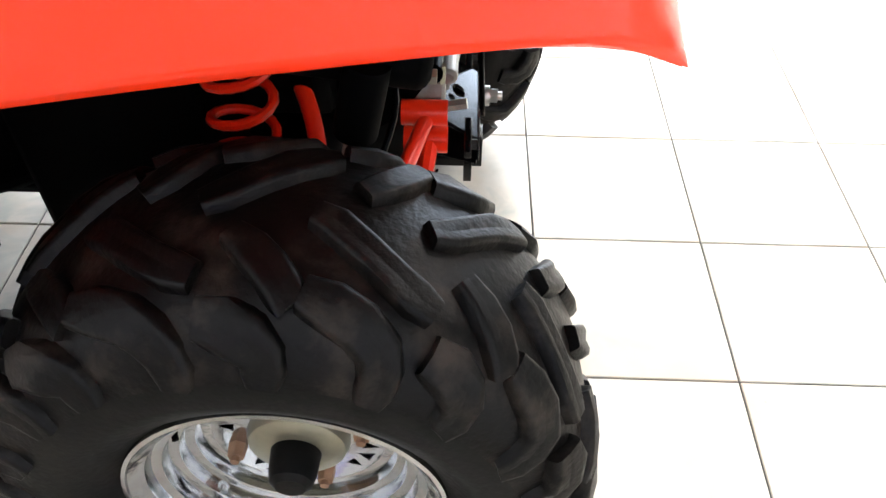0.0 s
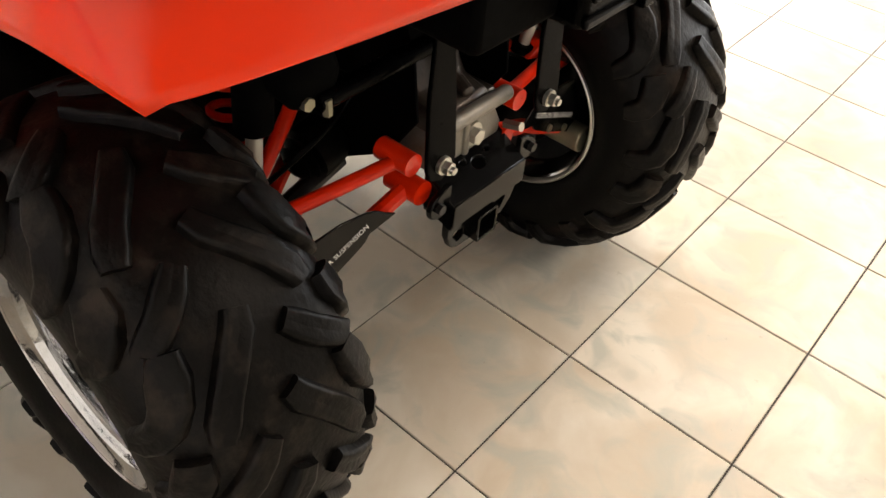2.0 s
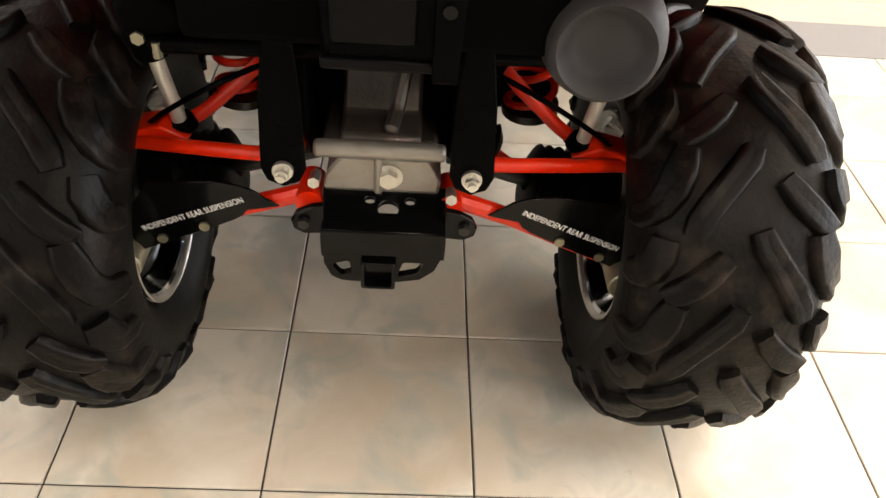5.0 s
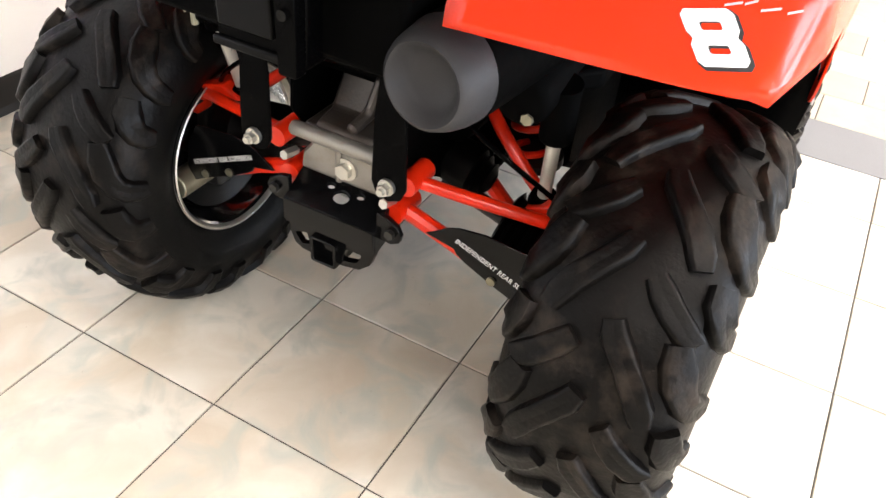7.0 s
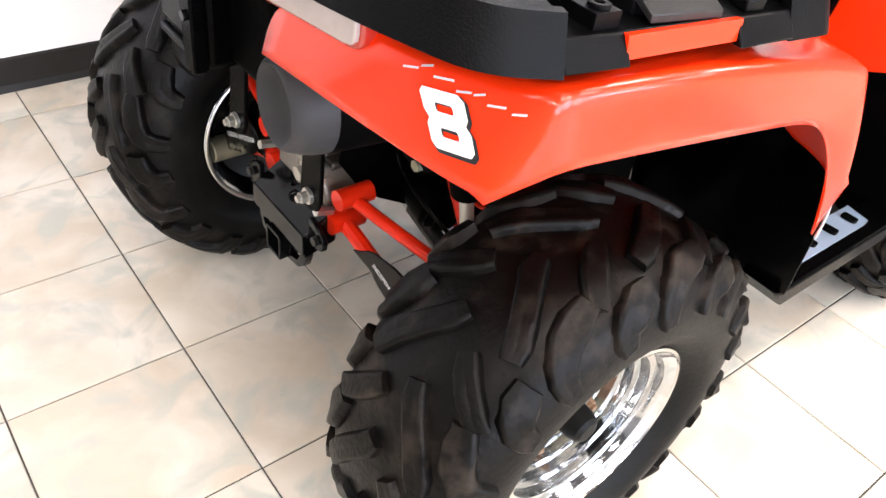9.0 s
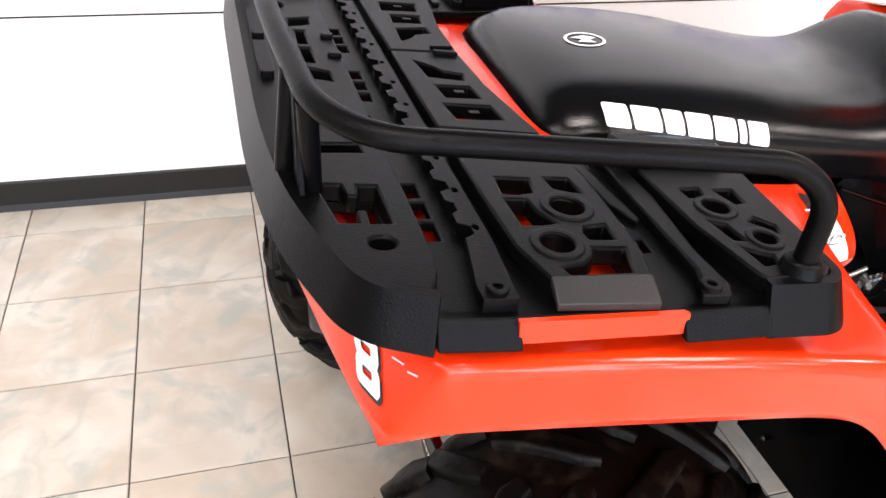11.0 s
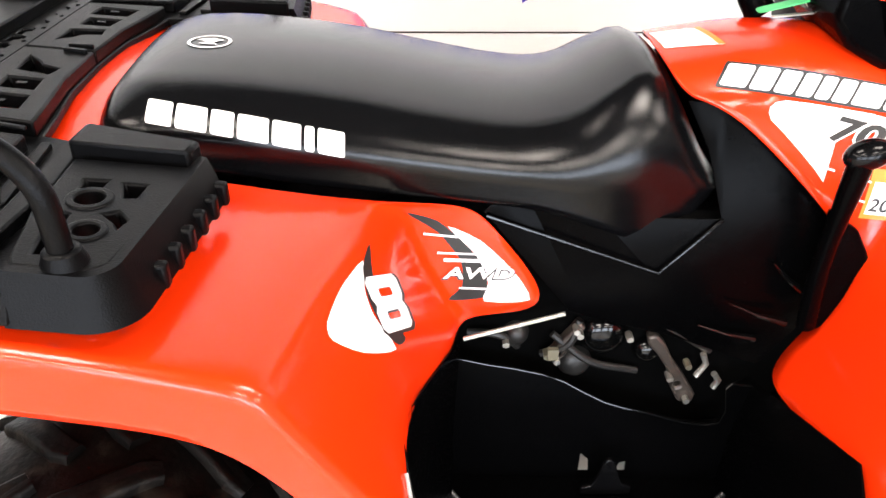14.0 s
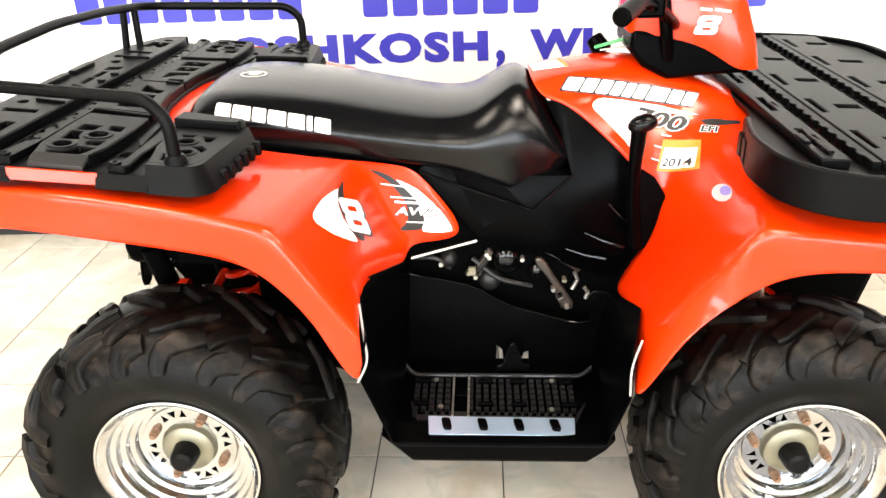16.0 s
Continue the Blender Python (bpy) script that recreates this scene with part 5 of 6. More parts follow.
    for u, v in ((0.488, 0.335), (0.488, 0.418), (0.628, 0.335), (0.628, 0.418), (0.700, 0.335), (0.700, 0.418), (0.810, 0.335), (0.810, 0.418)):
        part("grip_bar", box_bm((-0.017, -0.005, 0), (0.017, 0.005, 0.010), Matrix.Translation(V(u, s * v, grid_z(u) + 0.009))), BLACK, mat_ob, bevel=0.002)
    for u in (0.556, 0.590):
        bm = bmesh.new()
        for k in range(13):
            add_box(bm, (-0.0022, -0.0034, 0.0), (0.0022, 0.0034, 0.006), Matrix.Translation(V(u, s * (0.315 + k * 0.0120), grid_z(u) + 0.008)))
        part("grip_teeth", bm, STEEL, mat_ob, "row of bright grip teeth", smooth=0)
    part("grid_latch", box_bm((-0.010, -0.012, 0), (0.010, 0.012, 0.006), Matrix.Translation(V(0.573, s * 0.375, grid_z(0.573) + 0.008))), BLACK, mat_ob, bevel=0.002)
    for u, v in ((0.515, 0.325), (0.530, 0.425), (0.778, 0.325), (0.770, 0.430)):
        p = V(u, s * v, grid_z(u) + 0.009)
        part("screw", cyl_bm(p, p + Vector((0, 0, 0.004)), 0.0055, None, 12), STEEL, mat_ob, "bright screw")
    if s > 0:
        # brake pedal bracket
        bm = slab_bm([(0.652, 0.345), (0.732, 0.345), (0.732, 0.362), (0.716, 0.368), (0.706, 0.40), (0.700, 0.420), (0.690, 0.424), (0.682, 0.414), (0.678, 0.39), (0.668, 0.364), (0.652, 0.360)], [], 0.008, lambda u, v, d: V(u, 0.262 + d, v))
        part("pedal_bracket", bm, GLOSS, BIKE, "black brake pedal bracket", bevel=0.002)
    # pale edge trim along the fender joint
    bm = tube_bm(soften([V(0.388, s * 0.515, 0.672), V(0.402, s * 0.572, 0.635), V(0.408, s * 0.583, 0.585), V(0.386, s * 0.590, 0.545)], 0.03), 0.0024, 8)
    part("edge_trim", bm, TRIM, well, "pale grey edge trim")
    bm = tube_bm(soften([V(0.920, s * 0.560, 0.615), V(0.899, s * 0.582, 0.57), V(0.900, s * 0.588, 0.510)], 0.03), 0.0022, 8)
    part("edge_trim", bm, TRIM, well, "pale grey edge trim")
    # black side panel under the seat and beside the tank
    pv = [(0.485, 0.190, 0.822), (0.617, 0.192, 0.655), (0.738, 0.192, 0.722), (0.825, 0.165, 0.795), (0.66, 0.165, 0.800), (0.520, 0.185, 0.855), (0.800, 0.130, 0.885), (0.765, 0.110, 0.950),
          (0.818, 0.132, 0.957), (0.985, 0.178, 0.808), (1.020, 0.170, 0.735), (0.985, 0.168, 0.615), (0.930, 0.170, 0.530), (0.780, 0.185, 0.600), (0.650, 0.190, 0.640)]
    pf = [(0, 1, 2, 4, 5), (4, 2, 3), (1, 14, 2), (14, 13, 2), (2, 13, 11, 10), (13, 12, 11), (2, 10, 9, 3), (3, 9, 8, 6), (6, 8, 7)]
    bm = bmesh.new()
    q = [bm.verts.new(V(x, s * w, z)) for x, w, z in pv]
    for f in pf:
        bm.faces.new([q[i] for i in f])
    side = part("side_panel", bm, BLACK, BIKE, "black plastic side panel", smooth=20, bevel=0.004, thick=0.004)
    bm = tube_bm([V(0.490, s * 0.194, 0.818), V(0.738, s * 0.196, 0.724), V(0.826, s * 0.170, 0.797)], 0.003, 8)
    part("panel_edge", bm, EDGE, side, "glossy moulded panel edge")
    for a, b2 in (((0.815, 0.625), (0.905, 0.60)), ((0.855, 0.665), (0.945, 0.630)), ((0.905, 0.735), (0.955, 0.690))):
        c0, c1 = V(a[0], s * 0.188, a[1]), V(b2[0], s * 0.190, b2[1])
        part("vent_rib", tube_bm([c0, c0.lerp(c1, 0.5) - V(0, 0, 0.004), c1], lambda t: 0.002 + 0.004 * t, 8), EDGE, side, "glossy moulded vent rib")

# engine parts seen through the opening
def engine_cover(x, z, r, mat):
    bm = lathe_bm([(0.0, r), (0.020, r * 0.98), (0.034, r * 0.86), (0.042, r * 0.66), (0.046, r * 0.40), (0.047, 0.0)], 28)
    bm.transform(Matrix.Translation(V(x, 0.135, z)) @ Matrix.Rotation(math.pi, 4, "Z"))
    return part("engine_cover", bm, mat, BIKE, "black domed engine cover", smooth=50)


engine_cover(0.680, 0.588, 0.040, EDGE)
engine_cover(0.545, 0.592, 0.022, DARK_CAST)
engine_cover(0.752, 0.560, 0.024, EDGE)
engine_cover(0.640, 0.535, 0.030, DARK_CAST)
bm = slab_bm([(0.606, 0.548), (0.622, 0.556), (0.636, 0.592), (0.650, 0.612), (0.640, 0.622), (0.622, 0.596), (0.604, 0.570), (0.594, 0.556)], [ring2(0.612, 0.560, 0.005, 10)], 0.02, lambda u, v, d: V(u, 0.160 + d, v))
part("engine_bracket", bm, OLD_CAST, BIKE, "oily dark cast engine bracket", bevel=0.003)
bm = slab_bm([(0.745, 0.596), (0.760, 0.600), (0.775, 0.582), (0.792, 0.548), (0.812, 0.520), (0.838, 0.478), (0.836, 0.462), (0.812, 0.464), (0.797, 0.492), (0.786, 0.530), (0.768, 0.558), (0.750, 0.580)], [ring2(0.806, 0.500, 0.006, 10)], 0.018, lambda u, v, d: V(u, 0.165 + d, v))
part("engine_bracket", bm, OLD_CAST, BIKE, "stained cast aluminium engine bracket", bevel=0.004)
for a, b2, c2 in (((0.60, 0.596), (0.66, 0.545), (0.74, 0.520)), ((0.47, 0.600), (0.52, 0.604), (0.548, 0.570)), ((0.70, 0.640), (0.77, 0.618), (0.85, 0.560)), ((0.64, 0.622), (0.63, 0.580), (0.585, 0.555))):
    part("engine_hose", tube_bm(soften([V(a[0], 0.172, a[1]), V(b2[0], 0.182, b2[1]), V(c2[0], 0.170, c2[1])], 0.03), 0.006, 8), DARK_CAST, BIKE)
for x, z, m in ((0.528, 0.590, STEEL), (0.634, 0.614, STEEL), (0.640, 0.606, STEEL), (0.608, 0.556, STEEL), (0.592, 0.566, BRASS), (0.716, 0.600, STEEL), (0.789, 0.520, STEEL), (0.814, 0.545, BRASS), (0.822, 0.474, STEEL)):
    part("bolt", cyl_bm(V(x, 0.176, z), V(x, 0.194, z), 0.0055, None, 6), m, BIKE, "plated bolt")
for pts2 in ([(0.838, 0.560), (0.846, 0.540), (0.834, 0.515)], [(0.862, 0.520), (0.872, 0.505), (0.866, 0.490)]):
    part("cable_end", tube_bm([V(x, 0.178, z) for x, z in pts2], 0.005, 8), STEEL, BIKE, "bright cable end")
part("link_rod", tube_bm([V(0.462, 0.212, 0.618), V(0.612, 0.195, 0.652)], 0.0036, 10), STEEL, BIKE, "bright steel link rod")
part("yellow_clip", box_bm((-0.008, -0.004, -0.010), (0.008, 0.004, 0.010), Matrix.Translation(V(0.600, 0.195, 0.575))), BRASS, BIKE)

# ---- front body ----
front_v = [
    (0.732, 0.0, 1.002), (0.738, 0.098, 0.992), (0.762, 0.124, 0.956), (0.815, 0.145, 0.962),                          # 0-3 edge behind the tank
    (0.89, 0.0, 1.034), (0.89, 0.098, 1.020), (0.925, 0.122, 0.972), (0.978, 0.202, 0.803),                        # 4-7
    (1.02, 0.0, 1.024), (1.03, 0.075, 1.010), (1.06, 0.118, 0.948), (1.060, 0.172, 0.845), (1.022, 0.192, 0.735),  # 8-12
    (1.16, 0.0, 0.955), (1.16, 0.09, 0.945), (1.16, 0.140, 0.895), (1.110, 0.31, 0.835), (1.055, 0.36, 0.770), (0.988, 0.185, 0.615), (1.0, 0.40, 0.690),  # 13-19
    (0.912, 0.190, 0.515), (0.938, 0.468, 0.628),                                                              # 20-21
    (1.125, 0.46, 0.868), (1.100, 0.590, 0.850), (1.050, 0.590, 0.790), (1.022, 0.55, 0.740), (0.955, 0.560, 0.640),    # 22-26
    (1.155, 0.592, 0.778), (1.062, 0.592, 0.708), (0.988, 0.590, 0.640), (0.905, 0.570, 0.505), (0.918, 0.592, 0.502),  # 27-31
    (1.36, 0.0, 0.90), (1.36, 0.30, 0.90), (1.36, 0.46, 0.86), (1.36, 0.592, 0.815), (1.36, 0.590, 0.762),             # 32-36
    (1.56, 0.0, 0.86), (1.56, 0.30, 0.86), (1.56, 0.45, 0.83), (1.56, 0.560, 0.785), (1.56, 0.565, 0.735),             # 37-41
]
front_f = [(0, 4, 5, 1), (1, 5, 6, 2), (2, 6, 3), (3, 6, 7), (4, 8, 9, 5), (5, 9, 10, 6), (6, 10, 11, 7), (7, 11, 12), (8, 13, 14, 9), (9, 14, 15, 10), (10, 15, 16, 11), (11, 16, 17, 12),
           (12, 17, 19, 18), (18, 19, 21, 20), (16, 22, 23, 24), (17, 16, 24, 25), (19, 17, 25), (19, 25, 26, 21), (23, 27, 24), (24, 27, 28), (25, 24, 28), (25, 28, 29, 26),
           (26, 29, 31, 30), (21, 26, 30), (13, 32, 33, 14), (14, 33, 34, 15), (15, 34, 22, 16), (22, 34, 35, 23), (23, 35, 36, 27), (32, 37, 38, 33), (33, 38, 39, 34), (34, 39, 40, 35), (35, 40, 41, 36)]
front_c = [(0, 1, .9), (1, 2, .9), (2, 3, 1), (3, 7, 1), (7, 12, 1), (12, 18, 1), (18, 20, 1), (20, 21, 1), (21, 30, 1), (30, 31, 1), (31, 29, 1), (29, 28, .9), (28, 27, .8), (27, 36, 1), (36, 41, 1),
           (22, 23, .5), (23, 35, .75), (35, 40, .75), (23, 24, .6), (16, 17, .35), (25, 26, .35), (6, 10, .4), (10, 15, .4), (37, 38, 1), (38, 39, 1), (39, 40, 1), (40, 41, 1), (24, 25, .4)]
FRONT = part("front_body", cage_bm(front_v, front_f, front_c, mirror=True), RED, BIKE, "glossy red front bodywork and fenders", subsurf=3, thick=0.004)
for s in (1, -1):
    coil = []
    sa, sb = V(1.225, s * 0.33, 0.42), V(1.205, s * 0.24, 0.76)
    axis = (sb - sa).normalized()
    e1 = axis.orthogonal().normalized()
    e2 = axis.cross(e1)
    for k in range(113):
        t = k / 112
        coil.append(sa.lerp(sb, t) + (e1 * math.cos(t * 44) + e2 * math.sin(t * 44)) * 0.036)
    sh = part("shock_absorber", cyl_bm(sa, sb, 0.018, None, 16), STEEL, BIKE, "front strut")
    part("coil_spring", tube_bm(coil, 0.006, 8), RED_STEEL, sh, "red coil spring")
    bm = tube_bm([V(1.10, s * 0.14, 0.36), V(1.25, s * 0.42, 0.27)], 0.016)
    add_tube(bm, [V(1.40, s * 0.14, 0.36), V(1.25, s * 0.42, 0.27)], 0.016)
    part("front_arm", bm, RED_STEEL, BIKE, "red front suspension arm")
part("front_frame", slab_bm([(0.98, 0.34), (1.50, 0.36), (1.56, 0.60), (1.50, 0.80), (1.02, 0.80)], [], 0.30, lambda u, v, d: V(u, -0.15 + d, v)), INNER, BIKE, bevel=0.02)


# front rack
def fz(x):
    return 0.965 - 0.055 * (x - 1.2)


fo = [(1.175, 0.0), (1.175, 0.20), (1.135, 0.36), (1.130, 0.50), (1.165, 0.575), (1.24, 0.605), (1.62, 0.60), (1.70, 0.50), (1.72, 0.0)]
fo = fo + [(x, -w) for x, w in fo[-2:0:-1]]
fh = []
for k in range(9):
    w = -0.44 + k * 0.11
    fh.append(rect2(1.245, w - 0.035, 1.262, w + 0.035))
    fh.append(rect2(1.425, w - 0.035, 1.442, w + 0.035))
FR = part("front_rack", slab_bm(fo, fh, 0.012, lambda u, v, d: V(u, v, fz(u) - 0.03 + d)), RACK, BIKE, "black moulded plastic front cargo rack", bevel=0.002)
for x0, x1 in ((1.185, 1.235), (1.285, 1.405), (1.465, 1.60)):
    hs = []
    for k in range(5):
        c = -0.44 + k * 0.22
        hs += [rect2(x0 + 0.015, c - 0.05, x0 + 0.028, c + 0.05), rect2((x0 + x1) / 2, c - 0.014, x1 - 0.012, c + 0.014)]
    part("rack_pad", slab_bm(rect2(x0, -0.56, x1, 0.56), hs, 0.018, lambda u, v, d: V(u, v, fz(u) - 0.019 + d)), RACK, FR, bevel=0.003)
for x0 in (1.268, 1.448):
    line = [(x0, -0.56)]
    for k in range(27):
        u = -0.54 + k * 0.04
        line += [(x0, u), (x0 - 0.006, u + 0.006), (x0 - 0.006, u + 0.022), (x0, u + 0.028)]
    line += [(x0, 0.56), (x0 + 0.016, 0.56), (x0 + 0.016, -0.56)]
    part("rack_bar", slab_bm(line, [], 0.016, lambda u, v, d: V(u, v, fz(u) - 0.019 + d)), RACK, FR, bevel=0.0015)
for s in (1, -1):
    pts = soften([Vector((1.150, s * 0.30, 0)), Vector((1.122, s * 0.42, 0)), Vector((1.140, s * 0.555, 0)), Vector((1.225, s * 0.615, 0)), Vector((1.62, s * 0.61, 0)), Vector((1.715, s * 0.5, 0)), Vector((1.73, s * 0.1, 0))], 0.07, 6)
    bm = bmesh.new()
    prev = None
    for i, p in enumerate(pts):
        d = (pts[min(i + 1, len(pts) - 1)] - pts[max(i - 1, 0)]).normalized()
        nr = Vector((d.y, -d.x, 0)) * s
        ring = [bm.verts.new(V(q.x, q.y, fz(q.x) + z)) for q, z in ((p, -0.006), (p - nr * 0.012, -0.006), (p - nr * 0.012, -0.085), (p, -0.085))]
        if prev:
            for k in range(4):
                bm.faces.new((prev[k], prev[(k + 1) % 4], ring[(k + 1) % 4], ring[k]))
        else:
            bm.faces.new(ring)
        prev = ring
    bm.faces.new(prev[::-1])
    part("rack_skirt", bm, RACK, FR, bevel=0.004)
    for k in range(5):
        p = V(1.131 + 0.006 * k * (k - 3) * 0.4, s * (0.34 + 0.040 * k), fz(1.13) - 0.050)
        part("rack_tooth", box_bm((-0.010, -0.012, -0.024), (0.010, 0.012, 0.024), Matrix.Translation(p)), RACK, FR, bevel=0.004)
    for j, (u, v) in enumerate(((1.19, 0.46), (1.21, 0.51))):
        part("rack_rib", box_bm((-0.006, -0.025, 0), (0.006, 0.025, 0.006), Matrix.Translation(V(u, s * v, fz(u) - 0.001))), RACK, FR, bevel=0.002)

# ---- headlight pod, bars, shifter ----
pod_v = [(0.942, 0.085, 1.088), (1.010, 0.098, 1.082), (1.110, 0.105, 1.058), (1.172, 0.105, 1.002), (1.226, 0.092, 1.004),
         (0.942, 0.085, 1.170), (1.080, 0.110, 1.125), (1.205, 0.100, 1.105), (0.975, 0.070, 1.265), (1.070, 0.085, 1.260), (1.150, 0.070, 1.245)]
pod_f = [(5, 0, 1, 6), (1, 2, 6), (2, 3, 7, 6), (3, 4, 7), (8, 5, 6, 9), (9, 6, 7, 10)]
bm = cage_bm(pod_v, pod_f, [(0, 1, .9), (1, 2, .9), (2, 3, .9), (3, 4, .9), (4, 7, .8), (7, 10, .8), (5, 0, .9), (8, 5, .8)], mirror=True)
bmv = [v for v in bm.verts]
n = len(pod_v)
cl = bm.edges.layers.float["crease_edge"]
for a, b2 in ((8, 5), (5, 0), (8, 9), (9, 10), (10, 7), (7, 4)):
    bm.faces.new((bmv[a], bmv[b2], bmv[n + b2], bmv[n + a]))
POD = part("headlight_pod", bm, RED, BIKE, "glossy red handlebar headlight pod", subsurf=2)
bm = slab_bm([(0.945, 1.050), (0.975, 1.015), (1.030, 0.985), (1.110, 0.992), (1.200, 0.996), (1.222, 1.012), (1.180, 1.018), (1.120, 1.062), (1.01, 1.092), (0.950, 1.095)], [], 0.19, lambda u, v, d: V(u, -0.095 + d, v))
part("pod_base", bm, BLACK, POD, "black pod underside", bevel=0.02)
part("steering_column", cyl_bm(V(1.06, 0, 0.84), V(1.05, 0, 1.02), 0.035), BLACK, BIKE)
bar = [(0.88, 0.36, 1.17), (0.93, 0.27, 1.18), (0.985, 0.20, 1.15), (1.04, 0.10, 1.10), (1.05, 0.0, 1.09)]
hb = [V(*p) for p in bar]
part("handlebar", tube_bm(soften(hb + [Vector((p.x, -p.y, p.z)) for p in hb[-2::-1]], 0.05), 0.012, 12), BLACK, BIKE, "black steel handlebar", smooth=60)
for s in (1, -1):
    part("grip", cyl_bm(V(0.875, s * 0.375, 1.168), V(0.925, s * 0.275, 1.180), 0.018, 0.018, 18), BLACK, BIKE, "black rubber grip", bevel=0.004)
    part("bar_clamp", tube_bm(soften([V(1.03, s * 0.085, 1.03), V(1.015, s * 0.115, 1.10), V(1.00, s * 0.10, 1.22)], 0.03), 0.014, 12), BLACK, BIKE)
    part("switch_box", box_bm((-0.03, -0.022, -0.024), (0.03, 0.022, 0.024), Matrix.Translation(V(0.955, s * 0.215, 1.165))), BLACK, BIKE, bevel=0.008)
# gear lever with its gate
sh = part("shift_lever", tube_bm(soften([V(0.968, 0.205, 0.640), V(0.950, 0.225, 0.76), V(0.946, 0.240, 0.84), V(0.950, 0.244, 0.925)], 0.05), lambda t: 0.017 - 0.004 * t + 0.007 * t ** 4, 14, 0.8), BLACK, BIKE, "black gear lever with rounded knob", smooth=60)
kb = bmesh.new()
bmesh.ops.create_uvsphere(kb, u_segments=20, v_segments=12, radius=1, matrix=Matrix.Translation(V(0.955, 0.245, 0.934)) @ Matrix.LocRotScale(None, Euler((0, -0.25, 0)), (0.031, 0.020, 0.020)))
part("knob", kb, GLOSS, sh, "glossy black knob", smooth=180)
bm = slab_bm([(0.955, 0.830), (1.000, 0.800), (1.040, 0.735), (1.000, 0.640), (0.972, 0.625), (0.965, 0.70)], [], 0.018, lambda u, v, d: V(u, 0.190 + d, v))
part("shift_gate", bm, BLACK, BIKE, "black gear lever gate", bevel=0.004)
# key, tag and fuel cap
part("ignition", cyl_bm(V(0.912, -0.06, 1.018), V(0.892, -0.078, 1.048), 0.024, 0.020, 18), BLACK, BIKE, bevel=0.003)
bm = slab_bm(rect2(-0.032, -0.011, 0.032, 0.011, 0.008), [], 0.003, lambda u, v, d: V(0.918 + u, -0.010 + v + u * 0.3, 1.046 + d + u * 0.35))
KEY = part("key_tag", bm, GREEN_TAG, BIKE, "green plastic key tag", bevel=0.001)
part("key", slab_bm(rect2(-0.03, -0.004, 0.03, 0.004), [], 0.002, lambda u, v, d: V(0.925 + u, 0.016 + v, 1.040 + d + u * 0.1)), STEEL, KEY)
part("key_ring", tube_bm([V(0.955 + 0.011 * math.cos(a), 0.0, 1.058 + 0.011 * math.sin(a)) for a in [k * math.pi / 8 for k in range(17)]], 0.0012, 6), STEEL, KEY)

# ---- printed decals ----
R_TREE, F_TREE, P_TREE = surface_of(REAR), surface_of(FRONT), surface_of(POD)


def eight(h, wd):
    """A blocky number eight with a pinched waist, as a plate with two holes."""
    o = [(-0.40, 0.50), (0.40, 0.50), (0.50, 0.40), (0.50, 0.12), (0.42, 0.0), (0.50, -0.12), (0.50, -0.40), (0.40, -0.50), (-0.40, -0.50), (-0.50, -0.40), (-0.50, -0.12), (-0.42, 0.0), (-0.50, 0.12), (-0.50, 0.40)]
    hs = [rect2(-0.20, 0.13, 0.20, 0.28, 0.05), rect2(-0.20, -0.28, 0.20, -0.13, 0.05)]
    return flat_bm([(u * wd, v * h) for u, v in o], [[(u * wd, v * h) for u, v in hh] for hh in hs])


def shear(bm, k, turn=0.0):
    c, q = math.cos(turn), math.sin(turn)
    for v in bm.verts:
        x, y = v.co.x + k * v.co.y, v.co.y
        v.co.x, v.co.y = x * c - y * q, x * q + y * c
    return bm


def decal(name, bm, mat, owner, tree, origin, run, rise, away, label="", lift=0.0012):
    on_bike(bm, *origin, run, rise)
    return part(name, drape_bm(bm, tree, V(*away), lift), mat, owner, label, smooth=0)


# number eight and a scrawl, as bars, on the rear corners
for s in (1,):
    away, run = (-1, 0.22 * s, 0.05), (0.2 * s, 1, 0.0)
    decal("number_shadow", shear(eight(0.051, 0.047), -0.50, 0.14), BLACK_INK, REAR, R_TREE, (-0.312, 0.5015, 0.8895), run, (0, 0, 1), away, "black number shadow")
    decal("race_number", shear(eight(0.048, 0.044), -0.50, 0.14), WHITE_INK, REAR, R_TREE, (-0.312, 0.4985, 0.8915), run, (0, 0, 1), away, "white race number eight", 0.002)
    for k, (u, v, ln) in enumerate(((-0.058, -0.004, 0.016), (-0.040, 0.004, 0.011), (-0.026, 0.0, 0.020), (-0.002, -0.003, 0.014), (0.014, 0.001, 0.010), (0.028, -0.002, 0.016), (0.050, 0.0, 0.012))):
        bar = poly_bm([[(u, v), (u + ln, v + 0.005), (u + ln, v + 0.0072), (u, v + 0.0022)]])
        decal("scrawl_bar", bar, GREY_INK, REAR, R_TREE, (-0.31, s * 0.500, 0.927), run, (0, 0, 1), (-1, 0.22 * s, 0.45), "silver scrawl drawn as plain bars", 0.0015)

def flowing(pts, n=3):
    """A closed line that runs smoothly through the given points."""
    out = []
    m = len(pts)
    for i in range(m):
        p0, p1, p2, p3 = pts[i - 1], pts[i], pts[(i + 1) % m], pts[(i + 2) % m]
        for k in range(n):
            t = k / n
            out.append(tuple(p1[c] + 0.35 * t * (p2[c] - p0[c]) * (1 - t) ** 2 + (3 * t * t - 2 * t ** 3) * (p2[c] - p1[c]) - 0.35 * t * t * (1 - t) * (p3[c] - p1[c]) for c in (0, 1)))
    return out


